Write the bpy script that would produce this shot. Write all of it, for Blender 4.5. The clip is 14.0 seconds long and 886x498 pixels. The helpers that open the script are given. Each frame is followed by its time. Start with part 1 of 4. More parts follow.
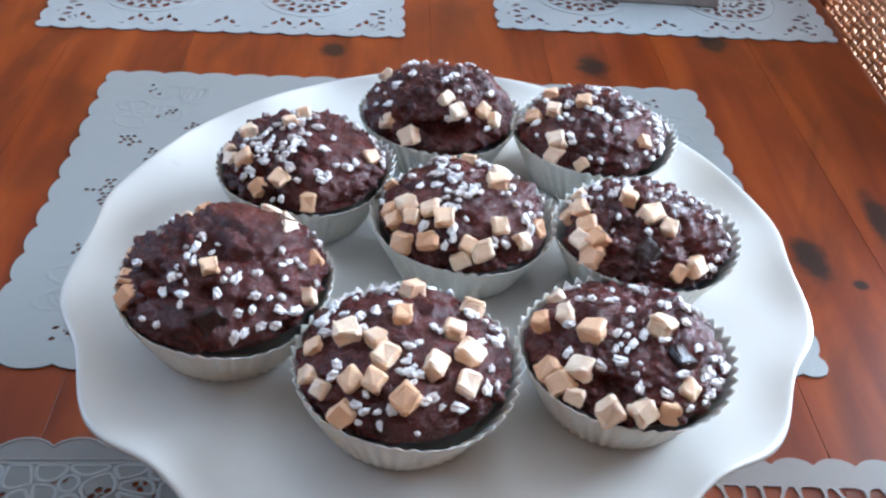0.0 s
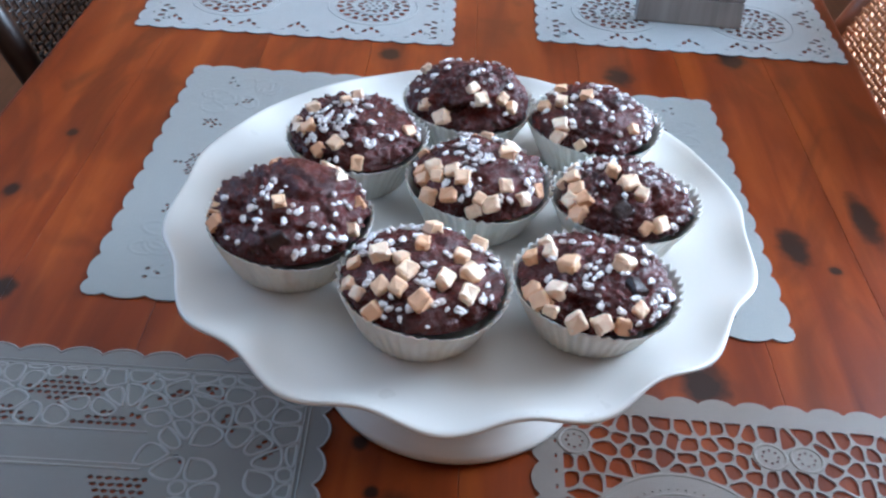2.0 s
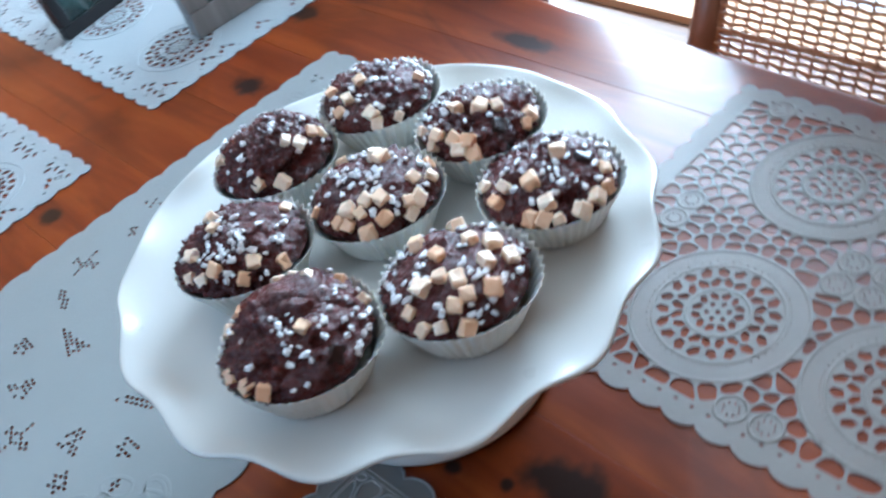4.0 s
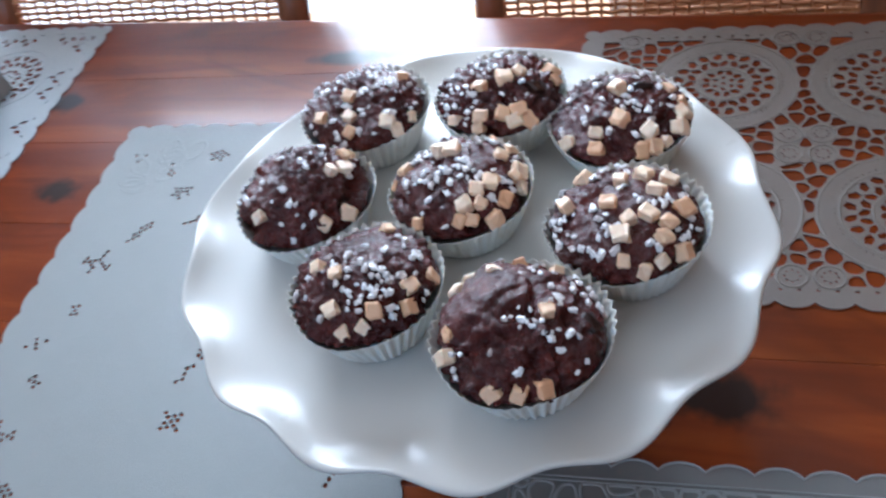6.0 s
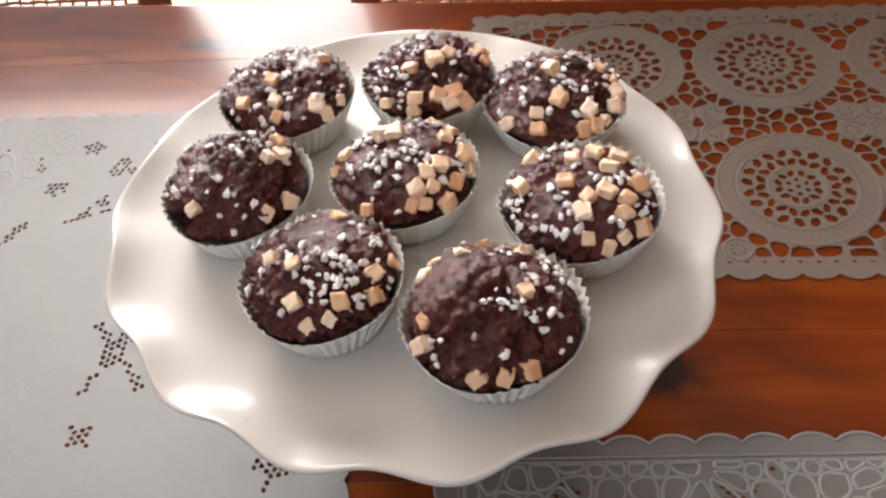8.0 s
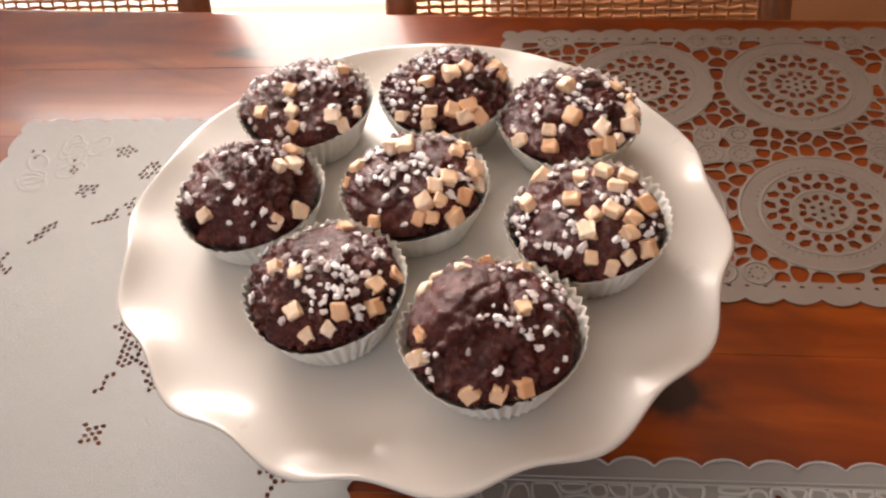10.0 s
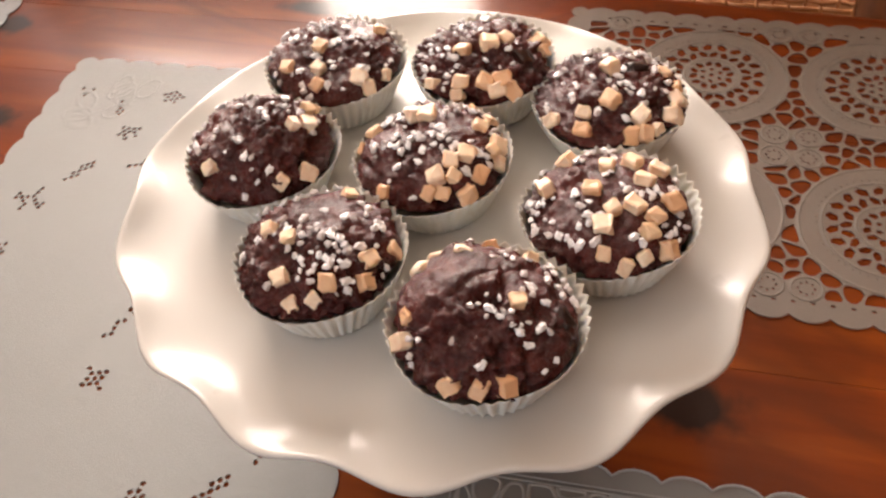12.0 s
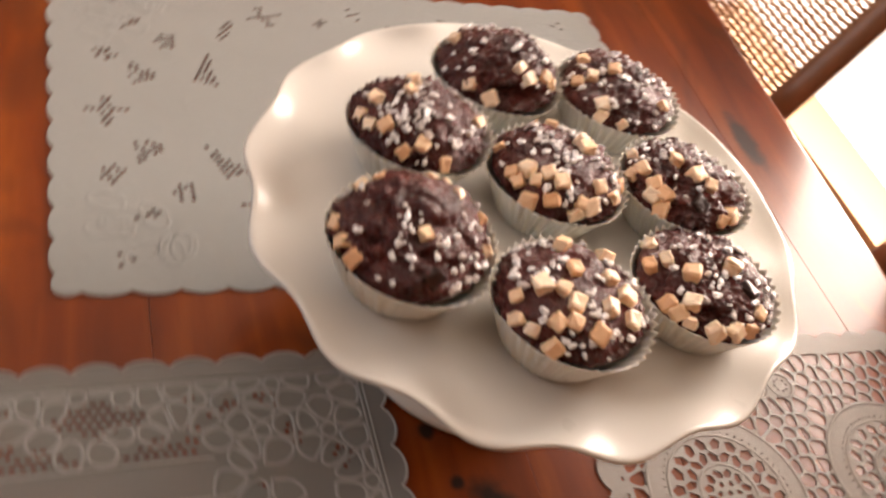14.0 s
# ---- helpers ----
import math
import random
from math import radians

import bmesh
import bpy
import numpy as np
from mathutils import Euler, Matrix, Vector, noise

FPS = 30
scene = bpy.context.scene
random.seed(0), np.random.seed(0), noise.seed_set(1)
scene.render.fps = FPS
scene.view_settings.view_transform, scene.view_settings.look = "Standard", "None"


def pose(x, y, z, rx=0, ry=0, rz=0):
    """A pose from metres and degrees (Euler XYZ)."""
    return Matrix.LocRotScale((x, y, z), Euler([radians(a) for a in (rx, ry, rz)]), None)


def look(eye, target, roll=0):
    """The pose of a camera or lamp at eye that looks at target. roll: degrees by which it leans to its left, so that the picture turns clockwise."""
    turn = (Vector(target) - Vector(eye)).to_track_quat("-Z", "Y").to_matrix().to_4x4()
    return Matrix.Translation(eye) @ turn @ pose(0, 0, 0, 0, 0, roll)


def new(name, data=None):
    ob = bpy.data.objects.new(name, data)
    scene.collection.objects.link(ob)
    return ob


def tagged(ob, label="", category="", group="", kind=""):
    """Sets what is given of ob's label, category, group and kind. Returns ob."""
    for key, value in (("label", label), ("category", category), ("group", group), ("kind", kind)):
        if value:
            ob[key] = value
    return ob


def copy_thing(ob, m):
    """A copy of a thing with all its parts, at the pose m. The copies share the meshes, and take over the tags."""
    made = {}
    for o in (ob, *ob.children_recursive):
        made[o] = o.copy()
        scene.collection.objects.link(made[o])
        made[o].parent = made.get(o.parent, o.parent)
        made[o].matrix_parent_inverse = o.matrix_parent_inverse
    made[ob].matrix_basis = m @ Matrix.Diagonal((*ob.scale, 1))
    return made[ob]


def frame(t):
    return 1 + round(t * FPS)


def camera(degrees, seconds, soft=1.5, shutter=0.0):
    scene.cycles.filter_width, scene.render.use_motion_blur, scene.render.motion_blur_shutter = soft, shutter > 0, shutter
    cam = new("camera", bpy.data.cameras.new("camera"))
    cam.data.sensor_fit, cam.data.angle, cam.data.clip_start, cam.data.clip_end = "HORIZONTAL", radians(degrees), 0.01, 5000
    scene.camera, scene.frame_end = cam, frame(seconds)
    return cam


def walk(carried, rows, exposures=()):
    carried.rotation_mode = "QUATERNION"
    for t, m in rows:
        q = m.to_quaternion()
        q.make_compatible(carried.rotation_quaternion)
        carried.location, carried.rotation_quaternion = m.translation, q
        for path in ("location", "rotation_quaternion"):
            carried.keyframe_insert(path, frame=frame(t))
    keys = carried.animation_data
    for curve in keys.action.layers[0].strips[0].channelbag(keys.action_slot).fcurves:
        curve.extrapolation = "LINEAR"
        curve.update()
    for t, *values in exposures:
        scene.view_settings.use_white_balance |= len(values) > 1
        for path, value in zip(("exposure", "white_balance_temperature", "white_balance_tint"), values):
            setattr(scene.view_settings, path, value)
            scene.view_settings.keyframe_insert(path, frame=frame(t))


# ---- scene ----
cam = camera(49.6, 14.0, soft=2.3, shutter=0.45)
PATH = [
    (0, (-0.026, -0.314, 0.366), (0.092, 1.24, -0.888), 4.2),
    (0.5, (-0.026, -0.323, 0.367), (0.102, 1.236, -0.879), 3.6),
    (1, (-0.017, -0.365, 0.369), (0.083, 1.211, -0.859), 3.0),
    (1.5, (-0.014, -0.395, 0.389), (0.044, 1.172, -0.852), 4.6),
    (2, (-0.011, -0.411, 0.404), (-0.011, 1.166, -0.825), 4.2),
    (4.5, (-0.291, -0.311, 0.447), (0.697, 0.743, -0.935), -22.2),
    (5, (-0.363, -0.256, 0.46), (0.746, 0.636, -0.946), -22.0),
    (5.5, (-0.36, -0.195, 0.476), (0.857, 0.542, -0.93), -18.7),
    (6, (-0.33, -0.126, 0.454), (0.965, 0.423, -0.968), -15.5),
    (6.5, (-0.336, -0.094, 0.439), (0.977, 0.206, -1.039), -11.0),
    (7, (-0.336, -0.065, 0.451), (0.916, 0.197, -1.086), -10.9),
    (7.5, (-0.334, -0.065, 0.458), (1.019, 0.111, -1.005), -6.5),
    (8, (-0.333, -0.06, 0.451), (0.999, 0.111, -1.03), -6.5),
    (10.5, (-0.33, -0.082, 0.452), (1.01, 0.202, -1.005), -7.8),
    (11, (-0.315, -0.081, 0.447), (1.019, 0.205, -1.015), -8.5),
    (11.5, (-0.314, -0.085, 0.44), (1.001, 0.238, -1.031), -8.6),
    (12, (-0.306, -0.11, 0.43), (0.965, 0.334, -1.048), -7.4),
    (12.5, (-0.312, -0.142, 0.424), (0.938, 0.476, -1.01), -3.8),
    (13, (-0.296, -0.199, 0.43), (0.729, 0.672, -1.05), -3.0),
    (13.5, (-0.278, -0.247, 0.448), (0.695, 0.828, -0.928), 8.8),
    (14, (-0.228, -0.318, 0.433), (0.5, 0.915, -0.964), 21.5),
]
EXPOSURES = [(0.0, 1.01, 4900, 4), (2.2, 0.98, 4750, 4), (4.5, 1.02, 4500, -4), (5.2, 0.92, 4450, -4), (6.0, 0.70, 4950, 5), (6.5, 0.66, 5450, 8), (7.2, 0.76, 6050, 12), (8.0, 0.79, 6600, 15), (11.0, 0.90, 7550, 22), (12.5, 0.93, 7650, 20), (14.0, 0.89, 7900, 21)]
walk(cam, [(t, look(eye, target, roll)) for t, eye, target, roll in PATH], EXPOSURES)

# ---------------------------------------------------------------- light
world = bpy.data.worlds.new("world")
scene.world = world
world.use_nodes = True
wn = world.node_tree
sky = wn.nodes.new("ShaderNodeTexSky")
sky.sky_type = "NISHITA"
sky.sun_disc = False
sky.sun_elevation = radians(38)
sky.sun_rotation = radians(60)
wn.links.new(sky.outputs[0], wn.nodes["Background"].inputs[0])
wn.nodes["Background"].inputs[1].default_value = 0.15


def lamp(name, kind, m, energy, colour, size=0.0, size_y=0.0):
    data = bpy.data.lights.new(name, kind)
    data.energy, data.color = energy, colour
    if kind == "AREA":
        data.shape, data.size, data.size_y = "RECTANGLE", size, size_y
    else:
        data.angle = size
    ob = new(name, data)
    ob.matrix_world = m
    return ob


lamp("sun", "SUN", look((3.0, 4.0, 5.0), (0, 0, 0)), 5.0, (1.0, 0.94, 0.86), radians(0.6))
lamp("door_daylight", "AREA", look((1.42, 0.74, 0.45), (0.0, 0.62, 0.25)), 60.0, (1.0, 0.97, 0.93), 0.95, 1.6)
lamp("window_daylight", "AREA", look((-1.80, 0.80, 0.90), (-0.2, 0.0, 0.0)), 7.6, (0.80, 0.91, 1.0), 1.3, 1.05)


# ---------------------------------------------------------------- materials
class Nodes:
    """A principled material with short calls for its nodes."""

    def __init__(self, name, colour=(0.5, 0.5, 0.5), rough=0.5, metal=0.0, coat=0.0, spec=0.5):
        self.mat = bpy.data.materials.new(name)
        self.mat.use_nodes = True
        self.t = self.mat.node_tree
        self.b = self.t.nodes["Principled BSDF"]
        self.set("Base Color", (*colour, 1))
        self.set("Roughness", rough)
        self.set("Metallic", metal)
        self.set("Coat Weight", coat)
        self.set("Specular IOR Level", spec)

    def set(self, key, value):
        self.b.inputs[key].default_value = value

    def node(self, kind, **values):
        n = self.t.nodes.new(kind)
        for k, v in values.items():
            n.inputs[k.replace("_", " ")].default_value = v
        return n

    def link(self, a, b):
        self.t.links.new(a, b)

    def place(self, scale=(1, 1, 1), own=False):
        """Coordinates in metres, stretched by scale: of the world, or of the object itself."""
        if own:
            out = self.node("ShaderNodeTexCoord").outputs["Object"]
        else:
            out = self.node("ShaderNodeNewGeometry").outputs["Position"]
        m = self.node("ShaderNodeMapping")
        m.inputs["Scale"].default_value = scale
        self.link(out, m.inputs["Vector"])
        return m.outputs[0]

    def noise(self, where, scale, detail=4.0, rough=0.55, warp=0.0):
        n = self.node("ShaderNodeTexNoise", Scale=scale, Detail=detail, Roughness=rough, Distortion=warp)
        self.link(where, n.inputs["Vector"])
        return n.outputs["Fac"]

    def ramp(self, fac, stops):
        n = self.node("ShaderNodeValToRGB")
        e = n.color_ramp.elements
        e[0].position, e[0].color = stops[0][0], (*stops[0][1], 1)
        e[1].position, e[1].color = stops[-1][0], (*stops[-1][1], 1)
        for p, c in stops[1:-1]:
            e.new(p).color = (*c, 1)
        self.link(fac, n.inputs[0])
        return n.outputs[0]

    def math(self, op, a, b=0.0, clamp=False):
        n = self.node("ShaderNodeMath")
        n.operation, n.use_clamp = op, clamp
        for i, v in enumerate((a, b)):
            if isinstance(v, (int, float)):
                n.inputs[i].default_value = v
            else:
                self.link(v, n.inputs[i])
        return n.outputs[0]

    def mix(self, fac, a, b, how="MIX"):
        n = self.node("ShaderNodeMix")
        n.data_type, n.blend_type = "RGBA", how
        for key, v in ((0, fac), (6, a), (7, b)):
            if isinstance(v, (int, float)):
                n.inputs[key].default_value = v
            elif isinstance(v, tuple):
                n.inputs[key].default_value = (*v, 1)
            else:
                self.link(v, n.inputs[key])
        return n.outputs[2]

    def colour(self, out):
        self.link(out, self.b.inputs["Base Color"])

    def rough(self, out):
        self.link(out, self.b.inputs["Roughness"])

    def bump(self, height, strength=0.3, distance=0.001):
        n = self.node("ShaderNodeBump", Strength=strength, Distance=distance)
        self.link(height, n.inputs["Height"])
        self.link(n.outputs[0], self.b.inputs["Normal"])


# knots of the table top: x, y, radius across and along the grain
KNOTS = ((-0.021, -0.130, 0.016, 0.031), (0.137, 0.381, 0.012, 0.020), (-0.048, -0.068, 0.005, 0.006), (-0.039, -0.100, 0.004, 0.004), (0.238, 0.138, 0.011, 0.020), (0.191, 0.094, 0.008, 0.014),
         (0.212, 0.068, 0.004, 0.005), (0.300, 0.178, 0.010, 0.030), (-0.305, 0.221, 0.005, 0.007), (0.249, 0.432, 0.011, 0.02),
         (-0.073, 0.393, 0.009, 0.012), (-0.32, 0.14, 0.006, 0.01), (0.261, 0.115, 0.004, 0.004), (0.150, -0.004, 0.013, 0.020), (-0.284, 0.035, 0.008, 0.010))


def wood_table():
    n = Nodes("stained_pine", rough=0.36, coat=0.24, spec=0.15)
    n.set("Coat Roughness", 0.15)
    pos = n.node("ShaderNodeNewGeometry").outputs["Position"]
    rnd = n.node("ShaderNodeObjectInfo").outputs["Random"]
    shift = n.node("ShaderNodeCombineXYZ")
    n.link(n.math("MULTIPLY", rnd, 7.3), shift.inputs[0])
    n.link(n.math("MULTIPLY", rnd, 31.7), shift.inputs[1])
    add = n.node("ShaderNodeVectorMath")
    n.link(pos, add.inputs[0])
    n.link(shift.outputs[0], add.inputs[1])
    m = n.node("ShaderNodeMapping")
    m.inputs["Scale"].default_value = (1.0, 0.10, 1.0)
    n.link(add.outputs[0], m.inputs["Vector"])
    broad = n.noise(m.outputs[0], 38, 3, 0.5, 0.6)
    fine = n.noise(m.outputs[0], 420, 4, 0.6, 0.2)
    base = n.ramp(broad, [(0.25, (0.088, 0.0125, 0.0012)), (0.5, (0.170, 0.029, 0.0026)), (0.78, (0.255, 0.056, 0.006))])
    patch = n.node("ShaderNodeMapping")
    patch.inputs["Scale"].default_value = (1.0, 0.38, 1.0)
    n.link(pos, patch.inputs["Vector"])
    flame = n.noise(patch.outputs[0], 13, 3, 0.55, 1.4)
    base = n.mix(n.ramp(flame, [(0.50, (0, 0, 0)), (0.66, (0.75, 0.75, 0.75))]), base, (0.075, 0.014, 0.0025))
    base = n.mix(n.math("MULTIPLY", fine, 0.35), base, (0.10, 0.018, 0.003))
    tone = n.ramp(rnd, [(0.0, (0.90, 0.89, 0.87)), (1.0, (1.06, 1.05, 1.03))])
    base = n.mix(1.0, base, tone, "MULTIPLY")
    warp = n.noise(pos, 55, 2)
    dark = 0.0
    ring = 0.0
    sep = n.node("ShaderNodeSeparateXYZ")
    n.link(pos, sep.inputs[0])
    for x, y, rx, ry in KNOTS:
        dx = n.math("DIVIDE", n.math("SUBTRACT", sep.outputs[0], x), rx)
        dy = n.math("DIVIDE", n.math("SUBTRACT", sep.outputs[1], y), ry)
        d = n.math("SQRT", n.math("ADD", n.math("MULTIPLY", dx, dx), n.math("MULTIPLY", dy, dy)))
        d = n.math("ADD", d, n.math("MULTIPLY", n.math("SUBTRACT", warp, 0.5), 1.3))
        core = n.math("SUBTRACT", 1.25, d, True)
        halo = n.math("MULTIPLY", n.math("SUBTRACT", 1.0, n.math("MULTIPLY", d, 0.36), True), 0.55)
        dark = n.math("MAXIMUM", dark, n.math("MULTIPLY", core, 1.6, True))
        ring = n.math("MAXIMUM", ring, halo)
    base = n.mix(ring, base, (0.085, 0.017, 0.004))
    base = n.mix(dark, base, (0.018, 0.007, 0.004))
    n.colour(base)
    wear = n.noise(pos, 14, 3)
    n.rough(n.math("ADD", n.math("MULTIPLY", wear, 0.22), 0.24))
    n.bump(n.math("ADD", fine, n.math("MULTIPLY", broad, 0.5)), 0.10, 0.0006)
    return n.mat


def plain_wood(name, low, high, rough=0.45, along=(1, 1, 0.1)):
    n = Nodes(name, rough=rough, coat=0.1)
    w = n.place(along, own=True)
    g = n.noise(w, 60, 4, 0.6, 0.4)
    f = n.noise(w, 500, 3)
    n.colour(n.mix(n.math("MULTIPLY", f, 0.3), n.ramp(g, [(0.3, low), (0.75, high)]), low))
    n.bump(f, 0.15, 0.0005)
    return n.mat


def vinyl(name, colour, see=0.12, weave=1500):
    """Thin pressed plastic lace that lets a little of the table through."""
    n = Nodes(name, colour, rough=0.42)
    w = n.place()
    cloud = n.noise(w, 22, 4)
    grain = n.noise(w, weave, 2)
    stain = n.noise(w, 6, 3)
    c = n.mix(cloud, tuple(v * 0.93 for v in colour), tuple(min(1, v * 1.04) for v in colour))
    n.colour(n.mix(n.ramp(stain, [(0.62, (0, 0, 0)), (0.8, (0.35, 0.35, 0.35))]), c, tuple(v * k for v, k in zip(colour, (0.95, 0.89, 0.8)))))
    pucker = n.noise(w, 95, 2, 0.5, 1.2)
    n.bump(n.math("ADD", n.math("MULTIPLY", pucker, 0.7), n.math("ADD", n.math("MULTIPLY", cloud, 1.5), grain)), 0.35, 0.0012)
    n.set("Alpha", 1.0 - see)
    return n.mat


def porcelain():
    n = Nodes("white_porcelain", (0.66, 0.655, 0.635), rough=0.3, coat=0.22, spec=0.32)
    n.set("Coat Roughness", 0.04)
    w = n.place()
    c = n.noise(w, 9, 3)
    n.colour(n.mix(c, (0.535, 0.52, 0.485), (0.575, 0.56, 0.525)))
    n.rough(n.math("ADD", n.math("MULTIPLY", n.noise(w, 40, 3), 0.12), 0.24))
    n.bump(n.noise(w, 30, 2), 0.05, 0.001)
    return n.mat


def cake():
    n = Nodes("dark_chocolate_cake", rough=0.42, spec=0.36)
    w = n.place(own=True)
    big = n.noise(w, 70, 5, 0.6, 0.3)
    mid = n.noise(w, 260, 5, 0.65)
    fine = n.noise(w, 1400, 3, 0.6)
    c = n.ramp(big, [(0.3, (0.030, 0.0050, 0.0044)), (0.52, (0.080, 0.0125, 0.0105)), (0.75, (0.140, 0.026, 0.020))])
    n.colour(n.mix(n.math("MULTIPLY", mid, 0.5), c, (0.034, 0.0065, 0.0050)))
    n.rough(n.ramp(mid, [(0.35, (0.15, 0.15, 0.15)), (0.65, (0.36, 0.36, 0.36))]))
    h = n.math("ADD", n.math("MULTIPLY", mid, 1.0), n.math("MULTIPLY", fine, 0.35))
    n.bump(h, 0.8, 0.0021)
    return n.mat


def chunk():
    n = Nodes("chocolate_chunk", rough=0.3, spec=0.3)
    w = n.place(own=True)
    n.colour(n.mix(n.noise(w, 300, 3), (0.010, 0.003, 0.002), (0.030, 0.009, 0.006)))
    n.bump(n.noise(w, 500, 3), 0.5, 0.001)
    return n.mat


def fudge():
    n = Nodes("caramel_fudge", rough=0.5)
    n.set("Subsurface Weight", 0.12)
    n.set("Subsurface Radius", (0.004, 0.002, 0.001))
    w = n.place(own=True)
    rnd = n.node("ShaderNodeObjectInfo").outputs["Random"]
    tone = n.ramp(rnd, [(0.0, (0.70, 0.40, 0.22)), (0.4, (0.81, 0.57, 0.37)), (1.0, (0.88, 0.74, 0.58))])
    toast = n.noise(w, 190, 3)
    n.colour(n.mix(n.ramp(toast, [(0.45, (0, 0, 0)), (0.75, (0.7, 0.7, 0.7))]), tone, (0.68, 0.38, 0.20)))
    n.bump(n.noise(w, 900, 4), 0.35, 0.0005)
    return n.mat


def sugar():
    n = Nodes("pearl_sugar", (0.88, 0.88, 0.88), rough=0.32)
    n.set("Subsurface Weight", 0.25)
    n.set("Subsurface Radius", (0.002, 0.002, 0.002))
    rnd = n.node("ShaderNodeObjectInfo").outputs["Random"]
    n.colour(n.ramp(rnd, [(0.0, (0.48, 0.42, 0.40)), (0.45, (0.72, 0.70, 0.70)), (1.0, (0.86, 0.85, 0.86))]))
    n.bump(n.noise(n.place(own=True), 900, 3), 0.5, 0.0005)
    return n.mat


def paper():
    n = Nodes("greaseproof_paper", (0.74, 0.73, 0.68), rough=0.55)
    n.set("Subsurface Weight", 0.3)
    n.set("Subsurface Radius", (0.0025, 0.002, 0.0015))
    w = n.place(own=True)
    sep = n.node("ShaderNodeSeparateXYZ")
    n.link(w, sep.inputs[0])
    grease = n.noise(w, 90, 4)
    n.colour(n.mix(n.ramp(grease, [(0.5, (0, 0, 0)), (0.75, (0.5, 0.5, 0.5))]), (0.69, 0.685, 0.64), (0.55, 0.47, 0.37)))
    n.bump(n.noise(w, 700, 3), 0.15, 0.0004)
    return n.mat


def plaster(name, low, high):
    n = Nodes(name, rough=0.8)
    w = n.place()
    n.colour(n.mix(n.noise(w, 2.5, 4), low, high))
    n.bump(n.noise(w, 120, 4), 0.2, 0.002)
    return n.mat


def glass_dark():
    n = Nodes("picture_glass", (0.03, 0.05, 0.05), rough=0.04, coat=1.0)
    n.set("Coat Roughness", 0.02)
    w = n.place()
    n.colour(n.ramp(n.noise(w, 40, 3), [(0.4, (0.012, 0.020, 0.020)), (0.7, (0.05, 0.085, 0.08))]))
    return n.mat


M_TABLE = wood_table()
M_DARKWOOD = plain_wood("brown_chair_wood", (0.15, 0.060, 0.028), (0.28, 0.12, 0.06))
# near-black copy of the chair wood: the shade on the left chair, as colour
M_SHADED_CHAIR = plain_wood("shaded_chair_wood", (0.010, 0.005, 0.003), (0.028, 0.013, 0.008), 0.4)
M_CANE = plain_wood("honey_cane", (0.33, 0.13, 0.045), (0.58, 0.29, 0.12), 0.5, (1, 0.2, 1))
M_GREYWOOD = plain_wood("grey_washed_wood", (0.19, 0.185, 0.18), (0.32, 0.31, 0.30), 0.6)
M_BLACK = plain_wood("black_lacquer", (0.008, 0.008, 0.009), (0.016, 0.016, 0.018), 0.3)
M_MAT_SMOOTH = vinyl("smooth_white_vinyl", (0.265, 0.275, 0.27), 0.08)
M_MAT_FLOWER = vinyl("cloudy_vinyl", (0.235, 0.24, 0.23), 0.30)
M_MAT_FLOWER_LINE = vinyl("raised_white_thread", (0.315, 0.325, 0.315), 0.14)
M_MAT_CROCHET = vinyl("crochet_vinyl", (0.19, 0.163, 0.138), 0.25)
M_MAT_PAPER = vinyl("white_lace_vinyl", (0.33, 0.35, 0.355), 0.05)
M_PORCELAIN = porcelain()
M_CAKE = cake()
M_FUDGE = fudge()
M_SUGAR = sugar()
M_PAPER = paper()
M_CHOC = chunk()
M_WALL = plaster("apricot_plaster", (0.52, 0.30, 0.16), (0.60, 0.36, 0.20))
M_CEIL = plaster("white_ceiling_paint", (0.70, 0.68, 0.64), (0.76, 0.74, 0.70))
M_FLOOR = plain_wood("dark_oak_floor", (0.055, 0.024, 0.012), (0.11, 0.05, 0.025), 0.35, (1, 0.1, 1))
M_TERRACE = plaster("pale_terrace_stone", (0.72, 0.71, 0.69), (0.80, 0.79, 0.77))
M_FRAME = plaster("white_door_paint", (0.74, 0.74, 0.73), (0.80, 0.80, 0.79))
M_GLASSDARK = glass_dark()


# ---------------------------------------------------------------- building helpers
def part(name, bm, material, parent=None, label="", smooth=False):
    me = bpy.data.meshes.new(name)
    bm.to_mesh(me)
    bm.free()
    me.materials.append(material)
    if smooth:
        me.polygons.foreach_set("use_smooth", [True] * len(me.polygons))
    ob = new(name, me)
    ob.parent = parent
    if label:
        ob["label"] = label
    return ob


def thing(name, label, category, m=None, group="", kind=""):
    ob = new(name)
    ob.empty_display_size = 0.05
    if m is not None:
        ob.matrix_world = m
    return tagged(ob, label, category, group, kind)


def box(bm, lo, hi, bevel=0.0, segments=2):
    """A box with rounded edges, added to bm."""
    made = bmesh.ops.create_cube(bm, size=1.0)["verts"]
    for v in made:
        v.co = Vector([lo[i] + (hi[i] - lo[i]) * (v.co[i] + 0.5) for i in range(3)])
    if bevel:
        edges = list({e for v in made for e in v.link_edges})
        bmesh.ops.bevel(bm, geom=edges, offset=bevel, segments=segments, affect="EDGES", profile=0.6)
    return bm


